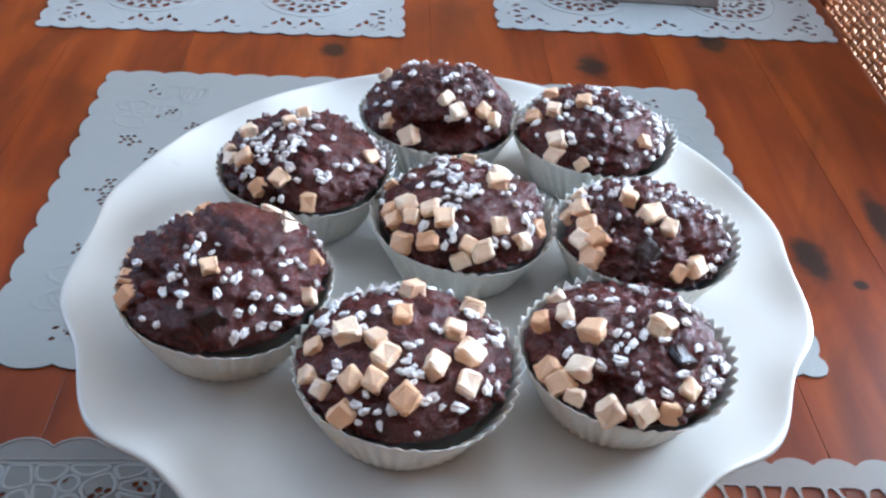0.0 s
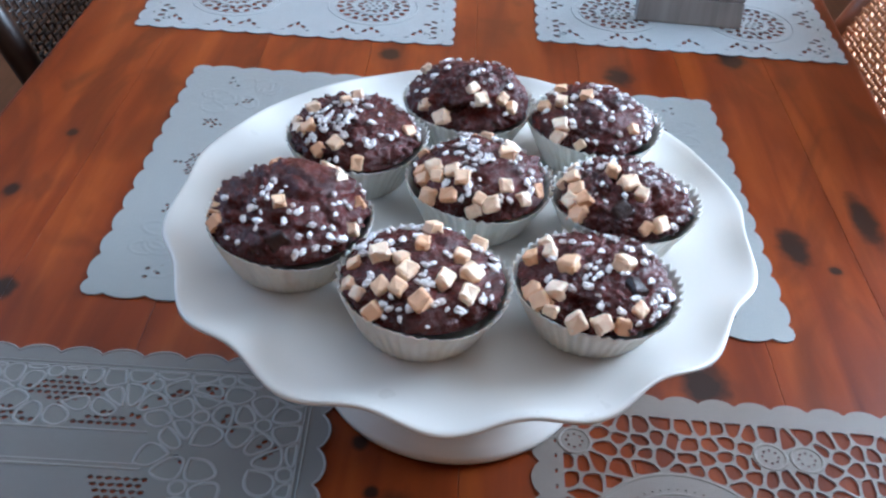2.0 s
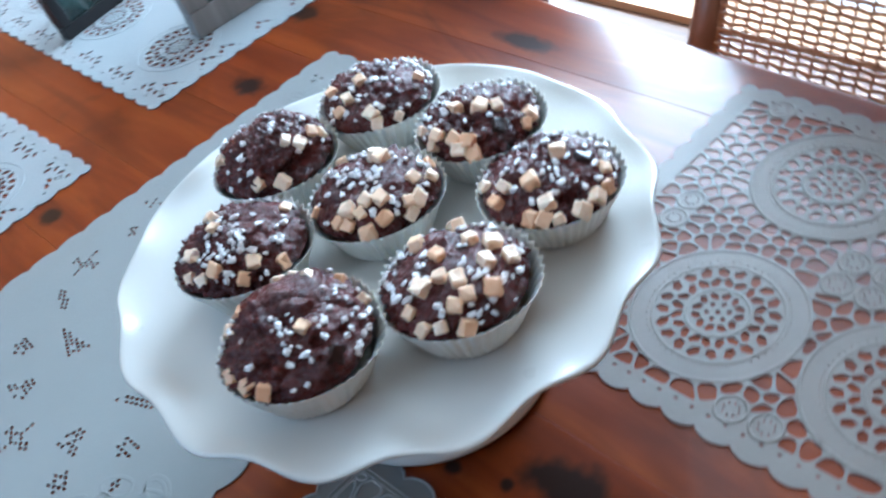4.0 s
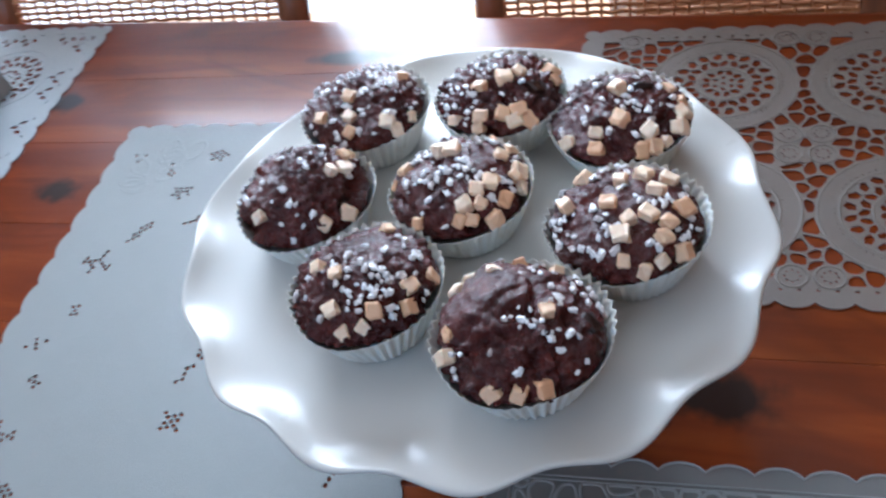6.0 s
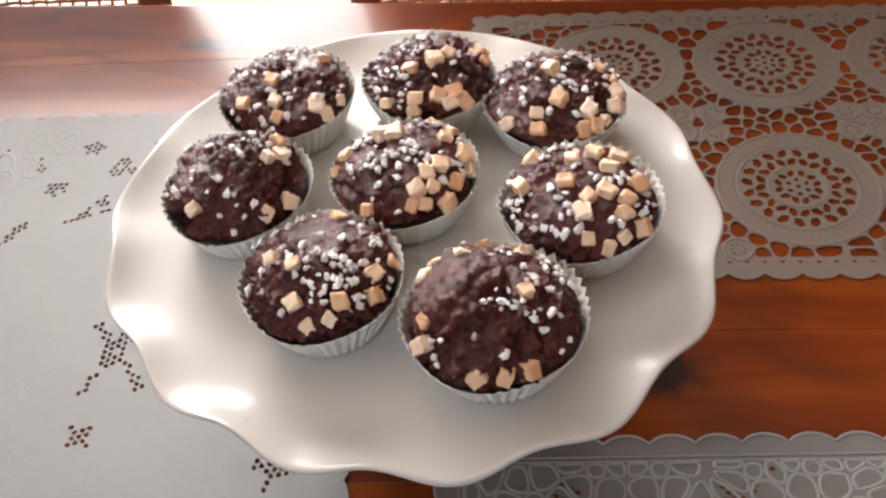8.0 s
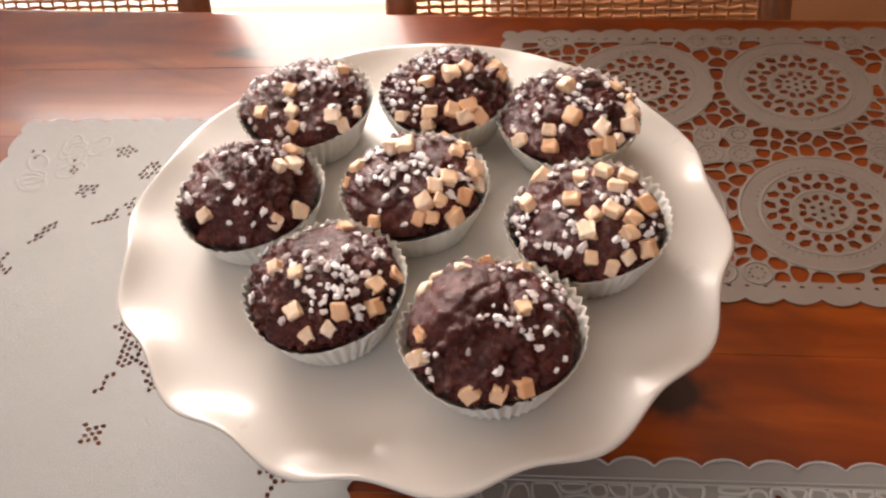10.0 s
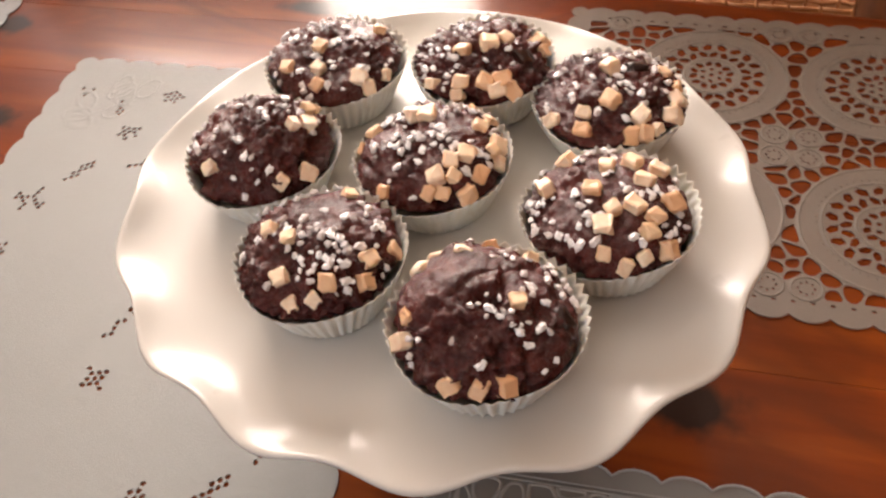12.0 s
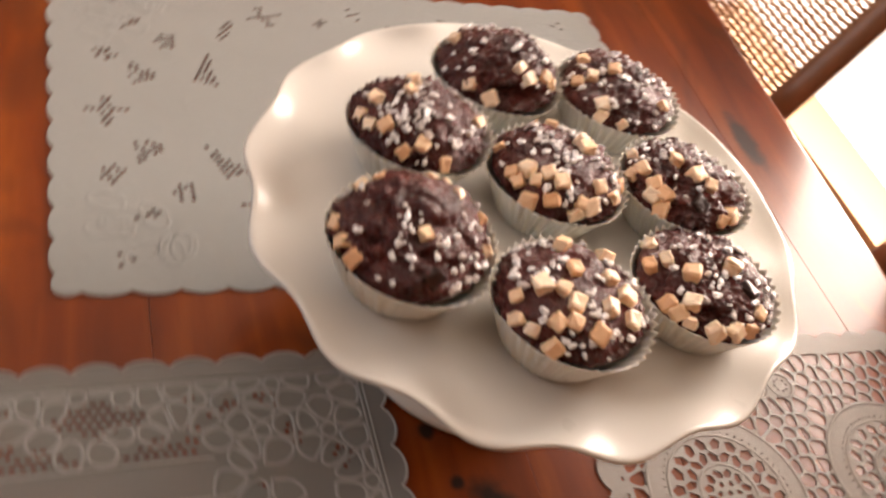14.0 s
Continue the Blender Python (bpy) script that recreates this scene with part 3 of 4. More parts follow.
def flower_mat():
    """The cloudy mat with flower heads outlined in raised thread."""
    rng = random.Random(9)
    w, l = 0.30, 0.44
    outline = scalloped(w, l, 0.0235, 0.0050, 0.017)
    # eyelet meshes of the upper and lower border: a diamond, two triangles, and the corners of the middle panel
    meshes = (lambda x, y: abs(x) / 0.025 + abs(y - 0.187) / 0.0125 < 1, lambda x, y: 0.160 < y < 0.1745 - 0.55 * abs(abs(x) - 0.029) and abs(abs(x) - 0.029) < 0.024,
              lambda x, y: 0.108 < y < 0.1295 and 0.027 + 0.6 * (0.1295 - y) < abs(x) < 0.061)
    holes = []
    for i in range(-40, 41):
        for j in range(20, 60):
            px, py = (i + 0.5 * (j % 2)) * 0.0046, j * 0.0040
            if any(f(px, py) for f in meshes):
                holes += [blob(px, py * q, 0.0019, 0.0014, rng.uniform(-0.3, 0.3), 6, 0.3, rng) for q in (1, -1)]
    for shape, x, y, turn, size in (("tee", 0.043, 0.199, 0.2, 0.005), ("stem", 0.060, 0.187, 3.0, 0.008), ("tee", 0.085, 0.191, 1.2, 0.006), ("stem", 0.044, 0.174, 0.8, 0.005), ("tee", 0.094, 0.167, 0.2, 0.006),
                                    ("wedge", 0.072, 0.144, 2.4, 0.008), ("tee", 0.118, 0.154, 3.1, 0.008), ("star", 0.113, 0.069, 0.6, 0.012), ("tee", 0.095, 0.099, 0.3, 0.010), ("stem", 0.133, 0.045, 1.5, 0.010)):
        for sx in (1, -1):
            for sy in (1, -1):
                holes += cluster(shape, x * sx, y * sy, turn if sx * sy > 0 else math.pi - turn, size * 1.3, rng)
    keep = []
    for h in holes:
        if inside(h[0], outline, 0.02) and all(math.hypot(h[0][0] - k[0][0], h[0][1] - k[0][1]) > 0.0034 for k in keep):
            keep.append(h)
    m = thing("place_mat", "cloudy grey-white vinyl place mat with raised lace flowers", "place mat", pose(-0.0665 - w / 2 + 0.0045, -0.010 - l / 2 - 0.003, 0.0005, 0, 0, 1.0))
    bm = bmesh.new()
    sheet(bm, outline, keep, 0.0009)
    part("sheet", bm, M_MAT_FLOWER, m)
    bm = bmesh.new()
    ribbon(bm, outline, 0.0016, 0.0009, 0.0016)
    for inset in (0.0125, 0.0150):
        run = [(sx * (w / 2 - inset), sy * (l / 2 - inset)) for sx, sy in ((1, -1), (1, 1), (-1, 1), (-1, -1))]
        dense = []
        for (ax, ay), (bx, by) in zip(run, run[1:] + run[:1]):
            dense += [(ax + (bx - ax) * k / 20, ay + (by - ay) * k / 20) for k in range(20)]
        ribbon(bm, dense, 0.0010, 0.0009, 0.0014)
    for sy in (1, -1):
        for y, half in ((0.1592, 0.053), (0.1375, 0.056), (0.1345, 0.056)):
            ribbon(bm, [(-half + half * k / 10, sy * y) for k in range(21)], 0.0016, 0.0009, 0.0014, False)
    # petals round flower hearts, each edged by a thread
    hearts, petals = [], []
    for _ in range(3000):
        fx, fy = rng.uniform(-w / 2 + 0.016, w / 2 - 0.016), rng.uniform(-l / 2 + 0.016, l / 2 - 0.016)
        if all(math.hypot(fx - a, fy - b) > 0.029 for a, b in hearts):
            hearts.append((fx, fy))
    for fx, fy in hearts:
        count, spin = rng.choice((5, 5, 6)), rng.random() * 6
        petals.append((fx, fy))
        for k in range(count):
            a = spin + 2 * math.pi * k / count + rng.uniform(-0.12, 0.12)
            p = (fx + 0.0105 * math.cos(a), fy + 0.0105 * math.sin(a))
            if all(math.hypot(p[0] - q[0], p[1] - q[1]) > 0.0062 for q in petals):
                petals.append(p)
    for poly in cells(petals, (-w / 2 + 0.016, w / 2 - 0.016, -l / 2 + 0.016, l / 2 - 0.016), (), 0.0115, 0.0020):
        fx, fy = sum(p[0] for p in poly) / len(poly), sum(p[1] for p in poly) / len(poly)
        ay = abs(fy)
        if (abs(fx) < 0.066 and ay < 0.134) or (abs(fx) < 0.056 and 0.130 < ay < 0.159) or any(f(fx, ay) for f in meshes):
            continue
        ribbon(bm, rounded(poly), 0.0020, 0.0009, 0.0013)
    part("embroidery", bm, M_MAT_FLOWER_LINE, m)["kind"] = "stuff"
    return m


def medallion(x, y, r, rng, fine=True):
    """Openings of one round lace medallion of radius r."""
    out = [blob(x, y, r * 0.035, r * 0.035, 0, 5)]
    for count, rad, long, wide, off in ((6, 0.13, 0.040, 0.032, 0.0), (12, 0.25, 0.070, 0.050, 0.2), (20, 0.47, 0.088, 0.056, 0.0), (20, 0.635, 0.092, 0.066, math.pi / 20)):
        for k in range(count):
            a = off + 2 * math.pi * k / count
            out.append(blob(x + r * rad * math.cos(a), y + r * rad * math.sin(a), r * long, r * wide, a + (0.6 if k % 2 else -0.6), 5, 0.25, rng))
    if fine:
        for rad in (0.76, 0.81):
            for k in range(56):
                a = 2 * math.pi * k / 56 + rad
                out.append(blob(x + r * rad * math.cos(a), y + r * rad * math.sin(a), 0.00055, 0.00055, 0, 4))
    return out


def crochet_mat():
    """The mat with large round crochet medallions in a net."""
    rng = random.Random(12)
    w, l = 0.279, 0.46
    outline = scalloped(w, l, 0.0215, 0.0045, 0.013)
    cx0, cy0 = 0.1815, -0.018 - l / 2
    discs = [(x - cx0, y - cy0) for x in (0.250, 0.120) for y in (-0.127, -0.2375, -0.348)]
    holes, blocks = [], []
    for x, y in discs:
        holes += medallion(x, y, 0.0505, rng)
        blocks.append((x, y, 0.0515))
    small = [(x - cx0, y - cy0) for x in (0.066, 0.174, 0.194, 0.303) for y in (-0.058, -0.171, -0.192, -0.283, -0.302, -0.40)]
    for x, y in small:
        if min(math.hypot(x - bx, y - by) - br for bx, by, br in blocks) > 0.0045:
            blocks.append((x, y, 0.0092))
            for k in range(8):
                a = 2 * math.pi * k / 8
                holes.append(blob(x + 0.0045 * math.cos(a), y + 0.0045 * math.sin(a), 0.0009, 0.0009, 0, 4))
    holes += net(w, l, blocks, 0.0175, 0.0102, 0.0017, rng)
    for k in range(40):
        for side in (1, -1):
            holes.append(blob(side * (w / 2 - 0.0135), -l / 2 + 0.02 + k * (l - 0.04) / 40, 0.0009, 0.0016, 0, 5))
    m = thing("place_mat", "ivory crochet-look vinyl place mat with round medallions", "place mat", pose(cx0, cy0, 0.0005, 0, 0, -0.8))
    bm = bmesh.new()
    sheet(bm, outline, holes, 0.0007)
    part("sheet", bm, M_MAT_CROCHET, m)
    bm = bmesh.new()
    for x, y, r in blocks:
        if r > 0.02:
            for q in (0.99, 0.74, 0.36):
                ribbon(bm, blob(x, y, r * q, r * q, 0, 40), 0.0020, 0.0007, 0.0010)
        else:
            ribbon(bm, blob(x, y, r * 0.95, r * 0.95, 0, 18), 0.0020, 0.0007, 0.0011)
    part("raised_ring_pattern", bm, M_MAT_CROCHET, m)["kind"] = "stuff"
    return m


def paper_lace_mat(label, m, seed):
    """A white lace mat with medallions and leaf-shaped openings along its scalloped border."""
    rng = random.Random(seed)
    w, l = 0.302, 0.44
    outline = scalloped(w, l, 0.0225, 0.0040, 0.014)
    holes, blocks = [], []
    for x in (-0.068, 0.068):
        for y in (-0.142, 0.0, 0.142):
            holes += medallion(x, y, 0.052, rng, False)
            blocks.append((x, y, 0.058))
    for sx in (1, -1):
        for k in range(-9, 10):
            y = k * 0.0222
            for dy, t in ((-0.0062, 0.5), (0.0062, -0.5), (0.0, 0.0)):
                if abs(k) % 3 != 1:
                    holes.append(blob(sx * (w / 2 - 0.0205 - (0.0062 if t == 0 else 0)), y + dy, 0.0042, 0.0024, t * sx, 6, 0.2, rng))
            holes.append(blob(sx * (w / 2 - 0.0125), y + 0.011, 0.0008, 0.0028, 0, 5))
        for k in range(-5, 6):
            x = k * 0.0235
            for dx, t in ((-0.0062, 0.5), (0.0062, -0.5), (0.0, 0.0)):
                if abs(k) % 3 != 1:
                    holes.append(blob(x + dx, sx * (l / 2 - 0.0205 - (0.0062 if t == 0 else 0)), 0.0024, 0.0042, t * sx, 6, 0.2, rng))
            holes.append(blob(x + 0.011, sx * (l / 2 - 0.0125), 0.0028, 0.0008, 0, 5))
    for y in (-0.071, 0.071):
        for k in range(6):
            a = 2 * math.pi * k / 6
            holes.append(blob(0.007 * math.cos(a), y + 0.007 * math.sin(a), 0.0028, 0.0018, a, 6, 0.2, rng))
    mat = thing("place_mat", label, "place mat", m)
    bm = bmesh.new()
    sheet(bm, outline, holes, 0.0009)
    part("sheet", bm, M_MAT_PAPER, mat)
    bm = bmesh.new()
    for x, y, r in blocks:
        for q in (0.86, 0.72, 0.38):
            ribbon(bm, blob(x, y, 0.052 * q, 0.052 * q, 0, 32), 0.0010, 0.0009, 0.0013)
    part("raised_ring_pattern", bm, M_MAT_PAPER, mat)["kind"] = "stuff"
    return mat


smooth_mat()
flower_mat()
crochet_mat()
paper_lace_mat("white lace vinyl place mat under the grey picture frame", pose(0.216, 0.439 + 0.22, 0.0005, 0, 0, -0.4), 3)
paper_lace_mat("white lace vinyl place mat beside the framed one", pose(-0.169, 0.413 + 0.22, 0.0005, 0, 0, 1.0), 5)


# ---------------------------------------------------------------- picture frames on the lace mat
def picture_frame(label, m, w, h, bar, depth, material):
    f = thing("picture_frame", label, "picture frame", m)
    for lo, hi in (((0, 0, 0), (w, depth, bar)), ((0, 0, h - bar), (w, depth, h)), ((0, 0, bar + 0.0002), (bar, depth, h - bar - 0.0002)), ((w - bar, 0, bar + 0.0002), (w, depth, h - bar - 0.0002))):
        part("frame_bar", box(bmesh.new(), lo, hi, 0.0015), material, f)
    part("glass", box(bmesh.new(), (bar, 0.004, bar), (w - bar, 0.006, h - bar)), M_GLASSDARK, f, "dark glossy picture behind glass")
    bm = bmesh.new()
    tube(bm, [(w / 2, depth + 0.001, h * 0.7), (w / 2, depth + 0.055, 0.012)], 0.004, 6)
    part("easel_stand", bm, material, f)
    return f


picture_frame("grey-washed wooden picture frame standing on lace mat", pose(0.166, 0.503, 0.0016, -10, 0, -2), 0.105, 0.155, 0.026, 0.016, M_GREYWOOD)
picture_frame("black lacquered picture frame behind the grey one", pose(0.095, 0.665, 0.0016, -10, 0, 12), 0.085, 0.13, 0.014, 0.014, M_BLACK)

# ---------------------------------------------------------------- the cake stand
LOBES, LOBE0 = 14, radians(268)


def fluted(r, z, a):
    """The rim of the plate: fourteen shallow waves on a slightly oval, slightly tilted edge."""
    k = min(1.0, max(0.0, (r - 0.118) / 0.038)) ** 1.6
    c = math.cos(LOBES * (a - LOBE0)) + 0.18 * math.cos(3 * a + 1.0)
    return r + k * (0.0027 * c - 0.0062 + 0.0027 * math.sin(2 * a) - 0.0034 * max(0.0, math.cos(a - 0.6)) ** 2), z + k * (0.0003 - 0.0019 * c + 0.0006 * math.sin(5 * a) + 0.0022 * math.sin(a))


stand = thing("cake_stand", "white porcelain cake stand with a fluted wavy rim", "cake stand", pose(-0.0008, -0.0030, 0.0012))
bm = bmesh.new()
prof = [(0.0005, 0.1062), (0.04, 0.1063), (0.08, 0.1064), (0.10, 0.1066), (0.108, 0.1068), (0.116, 0.1071), (0.124, 0.1078), (0.132, 0.1088), (0.140, 0.1098), (0.147, 0.1114), (0.152, 0.1126), (0.1545, 0.1130),
        (0.1560, 0.1126), (0.1563, 0.1113), (0.1545, 0.1098), (0.147, 0.1078), (0.138, 0.1052), (0.126, 0.1018), (0.112, 0.0985), (0.095, 0.0970), (0.06, 0.0962), (0.047, 0.0960)]
lathe(bm, prof, 336, fluted)
part("plate", bm, M_PORCELAIN, stand, smooth=True)
bm = bmesh.new()
prof = [(0.050, 0.0962), (0.0475, 0.090), (0.046, 0.080), (0.047, 0.066), (0.051, 0.050), (0.058, 0.033), (0.0655, 0.018), (0.0725, 0.009), (0.0762, 0.0055), (0.0775, 0.0030), (0.0770, 0.0006), (0.0750, 0.0), (0.072, 0.004), (0.050, 0.030), (0.042, 0.060)]
lathe(bm, prof, 128)
part("foot", bm, M_PORCELAIN, stand, smooth=True)

# ---------------------------------------------------------------- the muffins
PLATE_Z = 0.1075


def paper_case(height, radius, low):
    """A pleated case with a zigzag edge, outside and inside wall; its upper edge stands off to one side."""
    bm = bmesh.new()
    pleats = 46
    sides = pleats * 4

    def pleat(r, z, a):
        k = (a / (2 * math.pi) * pleats) % 1.0
        saw = abs(2 * k - 1) * 2 - 1
        depth = 0.0008 + 0.0003 * math.sin(3 * a + radius * 900)
        up = max(0.0, (z - 0.55 * height) / (0.45 * height))
        flare = up * (0.0002 + 0.0008 * math.sin(2 * a + 1 + radius * 700) + 0.0005 * math.sin(5 * a) + 0.0008 * math.cos(a + 0.9))
        return r + depth * saw * min(1, z / 0.004 + 0.3) + flare, z + up ** 4 * (0.0010 * saw * (1 + 0.4 * math.sin(7 * a)) + 0.0012 * math.sin(3 * a + 2))

    rows = [(0.002, 0.0002), (low * 0.8, 0.0002), (low, 0.0006)] + [(low + (radius - low) * t, height * t) for t in (0.12, 0.3, 0.5, 0.7, 0.85, 0.94, 1.0)]
    rows += [(r - 0.0003, z) for r, z in rows[:-5:-1]]
    lathe(bm, rows, sides, pleat)
    return bm


def dome_point(az, tilt, radius, height):
    """A point on the muffin's top and its outward direction, tilt degrees from straight up."""
    a, t = radians(az), radians(tilt)
    u = Vector((math.sin(t) * math.cos(a), math.sin(t) * math.sin(a), math.cos(t)))
    p = Vector((u.x * radius, u.y * radius, u.z * height))
    n = Vector((u.x / radius, u.y / radius, u.z / height)).normalized()
    return p, n


def lumps(v, seed, amount):
    q = v * 1.0 + Vector((seed * 3.1, seed * 1.7, seed * 0.9))
    return amount * (0.9 * noise.noise(q * 48) + 0.8 * (noise.turbulence(q * 110, 3, True) - 0.55))


def cake_mesh(radius, height, seed, slab=None):
    bm = bmesh.new()
    bmesh.ops.create_icosphere(bm, subdivisions=6, radius=1.0)
    off = Vector((seed * 5.3, seed * 2.2, 0))
    for v in bm.verts:
        u = v.co.normalized()
        z = height if u.z > 0 else 0.015
        r = radius * (1.0 + 0.012 * math.sin(2 * math.atan2(u.y, u.x) + seed))
        if u.z < 0:
            r *= 1 - 0.10 * min(1.0, -5 * u.z) - 0.22 * u.z * u.z
        p = Vector((u.x * r, u.y * r, u.z * z))
        if u.z > -0.15:
            smooth = min(1.0, max(0.0, 0.5 + 3.0 * noise.noise(p * 26 + off)))
            crumb = noise.turbulence(p * 210 + off, 3, True) - 0.5
            knobs = noise.noise(p * 150 + off * 3)
            pits = max(0.0, noise.noise(p * 75 + off * 2) - 0.28)
            crack = max(0.0, 1.0 - abs(noise.noise(p * 34 + off * 1.3 + Vector((0, 0, 4))) + 0.25 * noise.noise(p * 160)) / 0.085) * min(1.0, max(0.0, 0.35 + 2.5 * noise.noise(p * 20 - off)))
            d = lumps(p, seed, 0.0026) + crumb * 0.0056 * (0.12 + 0.88 * smooth) + knobs * 0.0013 * smooth - pits * 0.016 - crack * 0.0030 - 0.0006
        else:
            d = 0.0
        d = min(d, 0.0022 * min(1.0, max(0.0, (u.z + 0.01) / 0.22))) if u.z < 0.21 else d
        if slab and u.z > 0:
            a, t = radians(slab[0]), radians(slab[1])
            near = u.dot(Vector((math.sin(t) * math.cos(a), math.sin(t) * math.sin(a), math.cos(t)))) + 0.10 * noise.noise(p * 60)
            d += 0.0026 * min(1.0, max(0.0, (near - 0.78) / 0.03)) - 0.0016 * max(0.0, 1 - abs(near - 0.76) / 0.05)
        v.co = p + u * d
    return bm


def chip(size, seed, bevel=0.22):
    rng = random.Random(seed)
    bm = bmesh.new()
    s = size / 2
    box(bm, (-s, -s * rng.uniform(0.8, 1.0), -s * 0.9), (s, s * rng.uniform(0.8, 1.0), s * 0.9), size * bevel, 3)
    for v in bm.verts:
        v.co += Vector([noise.noise(v.co * 300 + Vector((seed, 0, k * 3.3))) for k in range(3)]) * size * 0.16
    for v in bm.verts:
        v.co.x *= 1 + 0.12 * (v.co.z / s) * rng.uniform(-1, 1)
    me = bpy.data.meshes.new("fudge_cube")
    bm.to_mesh(me)
    bm.free()
    return me


def pearl(seed):
    rng = random.Random(seed)
    bm = bmesh.new()
    bmesh.ops.create_icosphere(bm, subdivisions=2, radius=1.0)
    sx, sy, sz = rng.uniform(0.9, 1.5), rng.uniform(0.65, 0.95), rng.uniform(0.5, 0.75)
    for v in bm.verts:
        k = 1 + 0.75 * noise.noise(v.co * 1.9 + Vector((seed * 4.7, 0, 0)))
        v.co = Vector((v.co.x * sx * k, v.co.y * sy * k, v.co.z * sz * k)) * 0.00185
    me = bpy.data.meshes.new("sugar_pearl")
    bm.to_mesh(me)
    bm.free()
    return me


def shared(name, me, material, parent, m, label=""):
    if not me.materials:
        me.materials.append(material)
    ob = new(name, me)
    ob.parent = parent
    ob.matrix_local = m
    if label:
        ob["label"] = label
    return ob


CUBES = [chip(0.0078, k) for k in range(5)]
CHUNKS = [chip(0.0098, 40 + k, 0.20) for k in range(2)]
PEARLS = [pearl(k) for k in range(8)]


def seat_on(p, n, spin, tip=0.0, scale=1.0):
    q = n.to_track_quat("Z", "Y").to_matrix().to_4x4()
    return Matrix.Translation(p) @ q @ pose(0, 0, 0, tip, tip * 0.6, spin) @ Matrix.Scale(scale, 4)


def muffin(label, x, y, rim, radius, height, cubes, chunks=(), pearls=40, seed=1, slab=None):
    """A muffin in its case: where its fudge cubes and chocolate chunks sit is given as (direction, tilt from the top) in degrees."""
    rng = random.Random(seed)
    m = thing("muffin", label, "muffin", pose(x, y, PLATE_Z), group="muffins on the cake stand")
    top = rim - PLATE_Z
    part("paper_case", paper_case(top + 0.0006, radius + 0.0005, radius * 0.70), M_PAPER, m, "white pleated paper baking case", True)
    base = Vector((0, 0, top - 0.001))
    c = part("cake", cake_mesh(radius - 0.0014, height, seed, slab), M_CAKE, m, "dark chocolate cake top", True)
    c.location = base
    taken = []
    for az, tilt in cubes:
        low = max(0.0, tilt - 55) / 25
        p, n = dome_point(az, min(tilt, 77), radius - 0.0024 - 0.0016 * min(1.0, low), height)
        s = rng.uniform(0.76, 1.14)
        shared("fudge_cube", rng.choice(CUBES), M_FUDGE, c, seat_on(p + n * (max(0.0, lumps(p, seed, 0.0026)) - 0.0004), n, rng.uniform(0, 90), rng.uniform(-16, 16), s))
        taken.append((p, 0.0052))
    for az, tilt in chunks:
        p, n = dome_point(az, tilt, radius - 0.002, height)
        shared("chocolate_chunk", rng.choice(CHUNKS), M_CHOC, c, seat_on(p - n * 0.0036, n, rng.uniform(0, 90), rng.uniform(-12, 12)), "dark chocolate chunk")
        taken.append((p, 0.0070))
    tries = 0
    count = 0
    heart = [(rng.uniform(0, 360), rng.uniform(10, 70)) for _ in range(9)]
    while count < int(pearls * 1.15) and tries < 2500:
        tries += 1
        if rng.random() < 0.55:
            a, t = rng.choice(heart)
            az, tilt = a + rng.gauss(0, 16), abs(t + rng.gauss(0, 11))
        else:
            az, tilt = rng.uniform(0, 360), math.degrees(math.acos(rng.uniform(0.12, 1.0)))
        if tilt > 76:
            continue
        p, n = dome_point(az, tilt, radius - 0.0016, height)
        if all((p - q).length > r for q, r in taken):
            taken.append((p, 0.0023))
            lift = lumps(p, seed, 0.0026)
            shared("sugar_pearl", rng.choice(PEARLS), M_SUGAR, c, seat_on(p + n * (0.0004 + max(lift, -0.0014)), n, rng.uniform(0, 360), rng.uniform(-20, 20), rng.uniform(0.5, 1.08)))
            count += 1
    return m


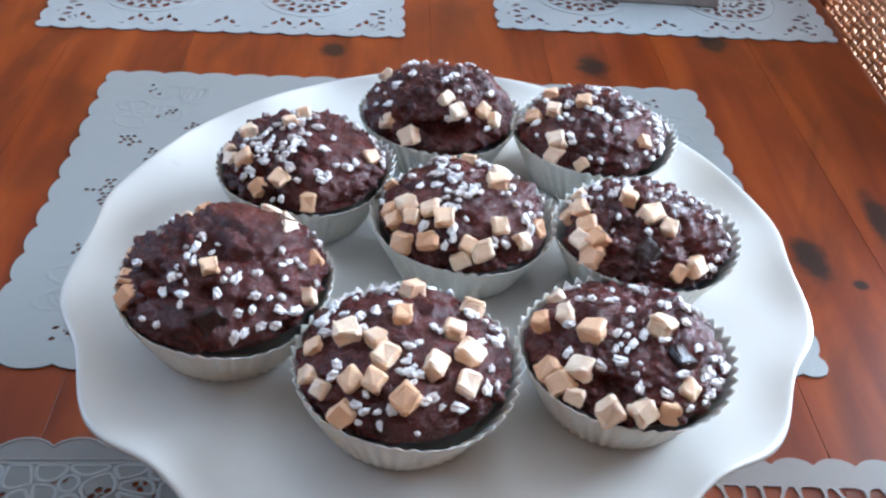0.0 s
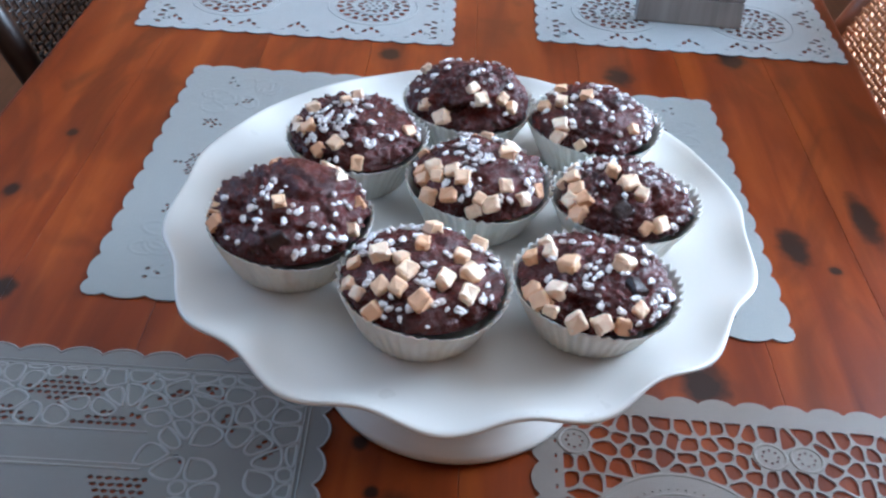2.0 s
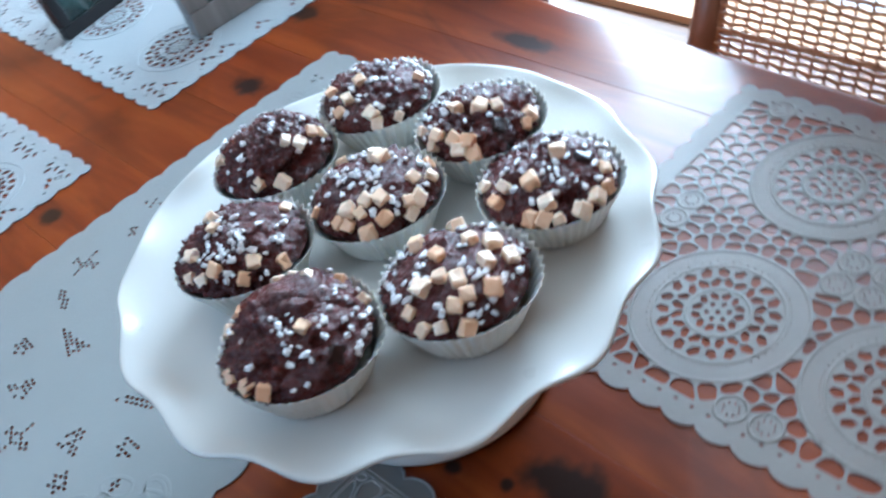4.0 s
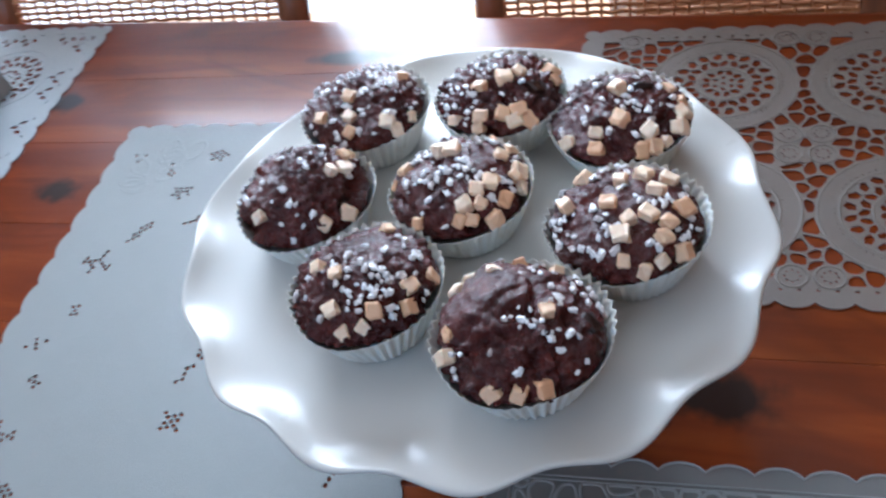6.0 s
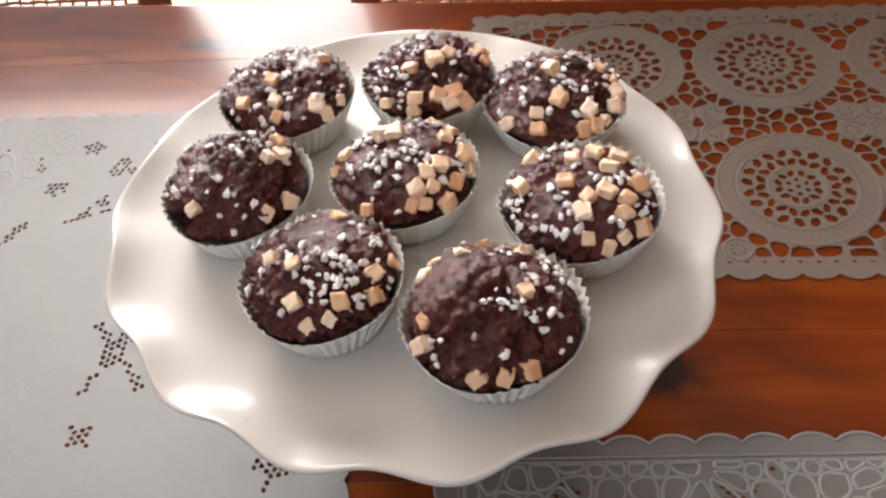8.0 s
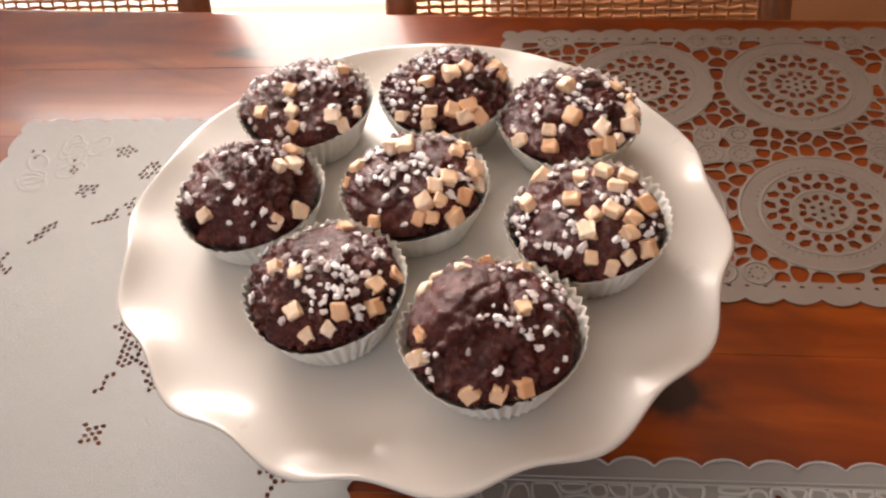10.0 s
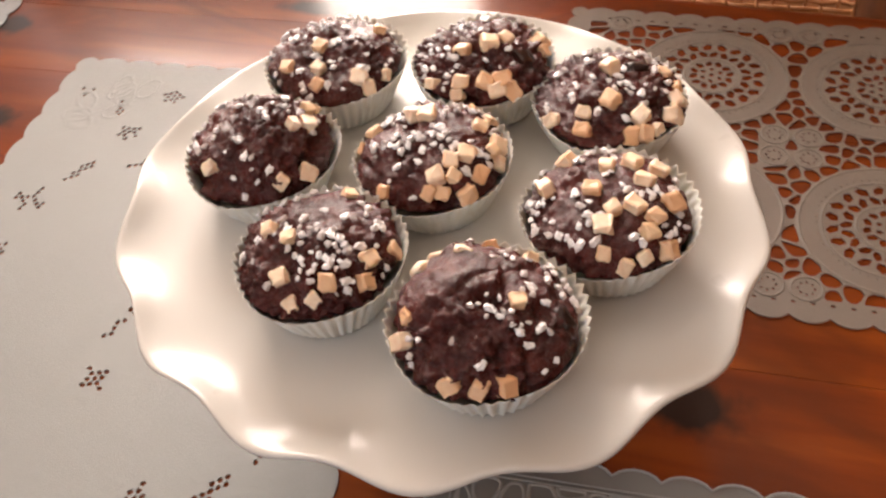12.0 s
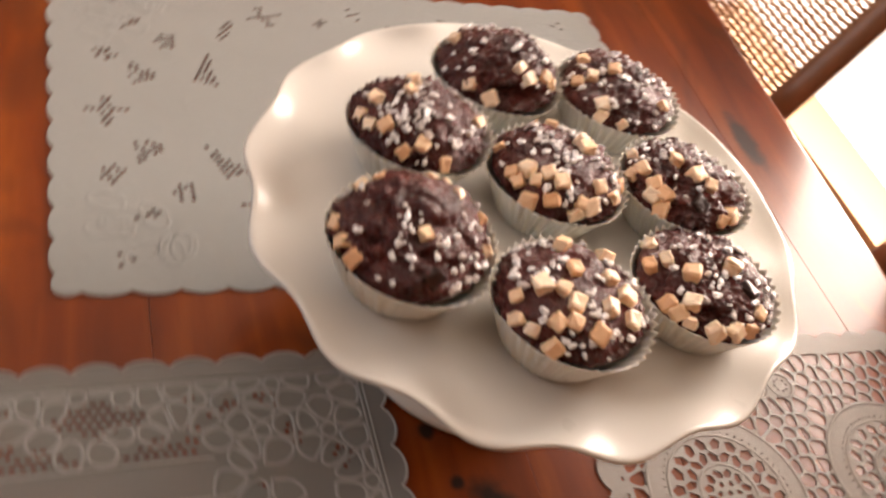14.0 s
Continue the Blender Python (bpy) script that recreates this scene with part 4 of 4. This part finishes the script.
muffin("large chocolate muffin, one fudge cube on its cracked top", -0.0848, -0.0462, 0.1330, 0.0390, 0.0195,
       ((264, 22), (189, 83), (339, 76), (8, 66), (30, 45), (111, 54), (122, 77), (170, 83), (206, 76), (49, 63), (64, 60)), ((269, 59),), 48, 1, (75, 30))
muffin("chocolate muffin crowded with fudge cubes and sugar pearls", -0.0186, -0.0859, 0.1330, 0.0378, 0.0145,
       ((179, 33), (194, 17), (183, 59), (238, 21), (226, 45), (243, 38), (270, 47), (213, 69), (198, 83), (233, 83), (305, 27), (343, 38), (317, 49), (101, 12), (43, 68), (85, 52), (13, 28)), (), 60, 2)
muffin("chocolate muffin with fudge cubes along one side and a dark chunk", 0.0586, -0.0762, 0.1307, 0.0369, 0.0125,
       ((156, 42), (164, 64), (189, 23), (205, 71), (221, 48), (217, 73), (229, 76), (251, 76), (270, 71), (287, 83), (304, 58), (7, 19), (132, 83)), ((323, 35),), 46, 3)
muffin("chocolate muffin in the middle of the stand, fudge and sugar topped", 0.0045, -0.0020, 0.1318, 0.0366, 0.0165,
       ((204, 64), (217, 49), (246, 37), (303, 45), (17, 24), (281, 66), (223, 77), (241, 62), (335, 71), (314, 68), (266, 83), (83, 54), (95, 73), (38, 34), (224, 34), (271, 57), (201, 45), (193, 62), (153, 76)), (), 60, 4)
muffin("chocolate muffin with clustered fudge cubes and a chocolate chunk", 0.0780, -0.0102, 0.1325, 0.0364, 0.0125,
       ((195, 50), (205, 66), (214, 52), (128, 19), (299, 22), (297, 65), (283, 68), (219, 82), (272, 7), (169, 53), (139, 80), (169, 83)), ((261, 42),), 38, 5)
muffin("chocolate muffin thickly sprinkled with white sugar pearls", 0.0684, 0.0660, 0.1318, 0.0369, 0.0145,
       ((225, 55), (252, 83), (138, 11), (229, 83), (315, 53), (181, 55), (135, 48), (177, 34)), (), 62, 6)
muffin("smooth chocolate muffin with few fudge cubes", -0.0030, 0.0797, 0.1315, 0.0368, 0.0225,
       ((220, 71), (244, 81), (287, 46), (322, 66), (152, 57), (276, 33), (315, 52)), (), 30, 7)
muffin("chocolate muffin with fudge cubes low on its side", -0.0620, 0.0303, 0.1333, 0.0367, 0.0170,
       ((95, 34), (127, 18), (164, 46), (210, 50), (254, 51), (239, 67), (196, 64), (179, 70), (277, 83), (349, 58)), (), 62, 8)
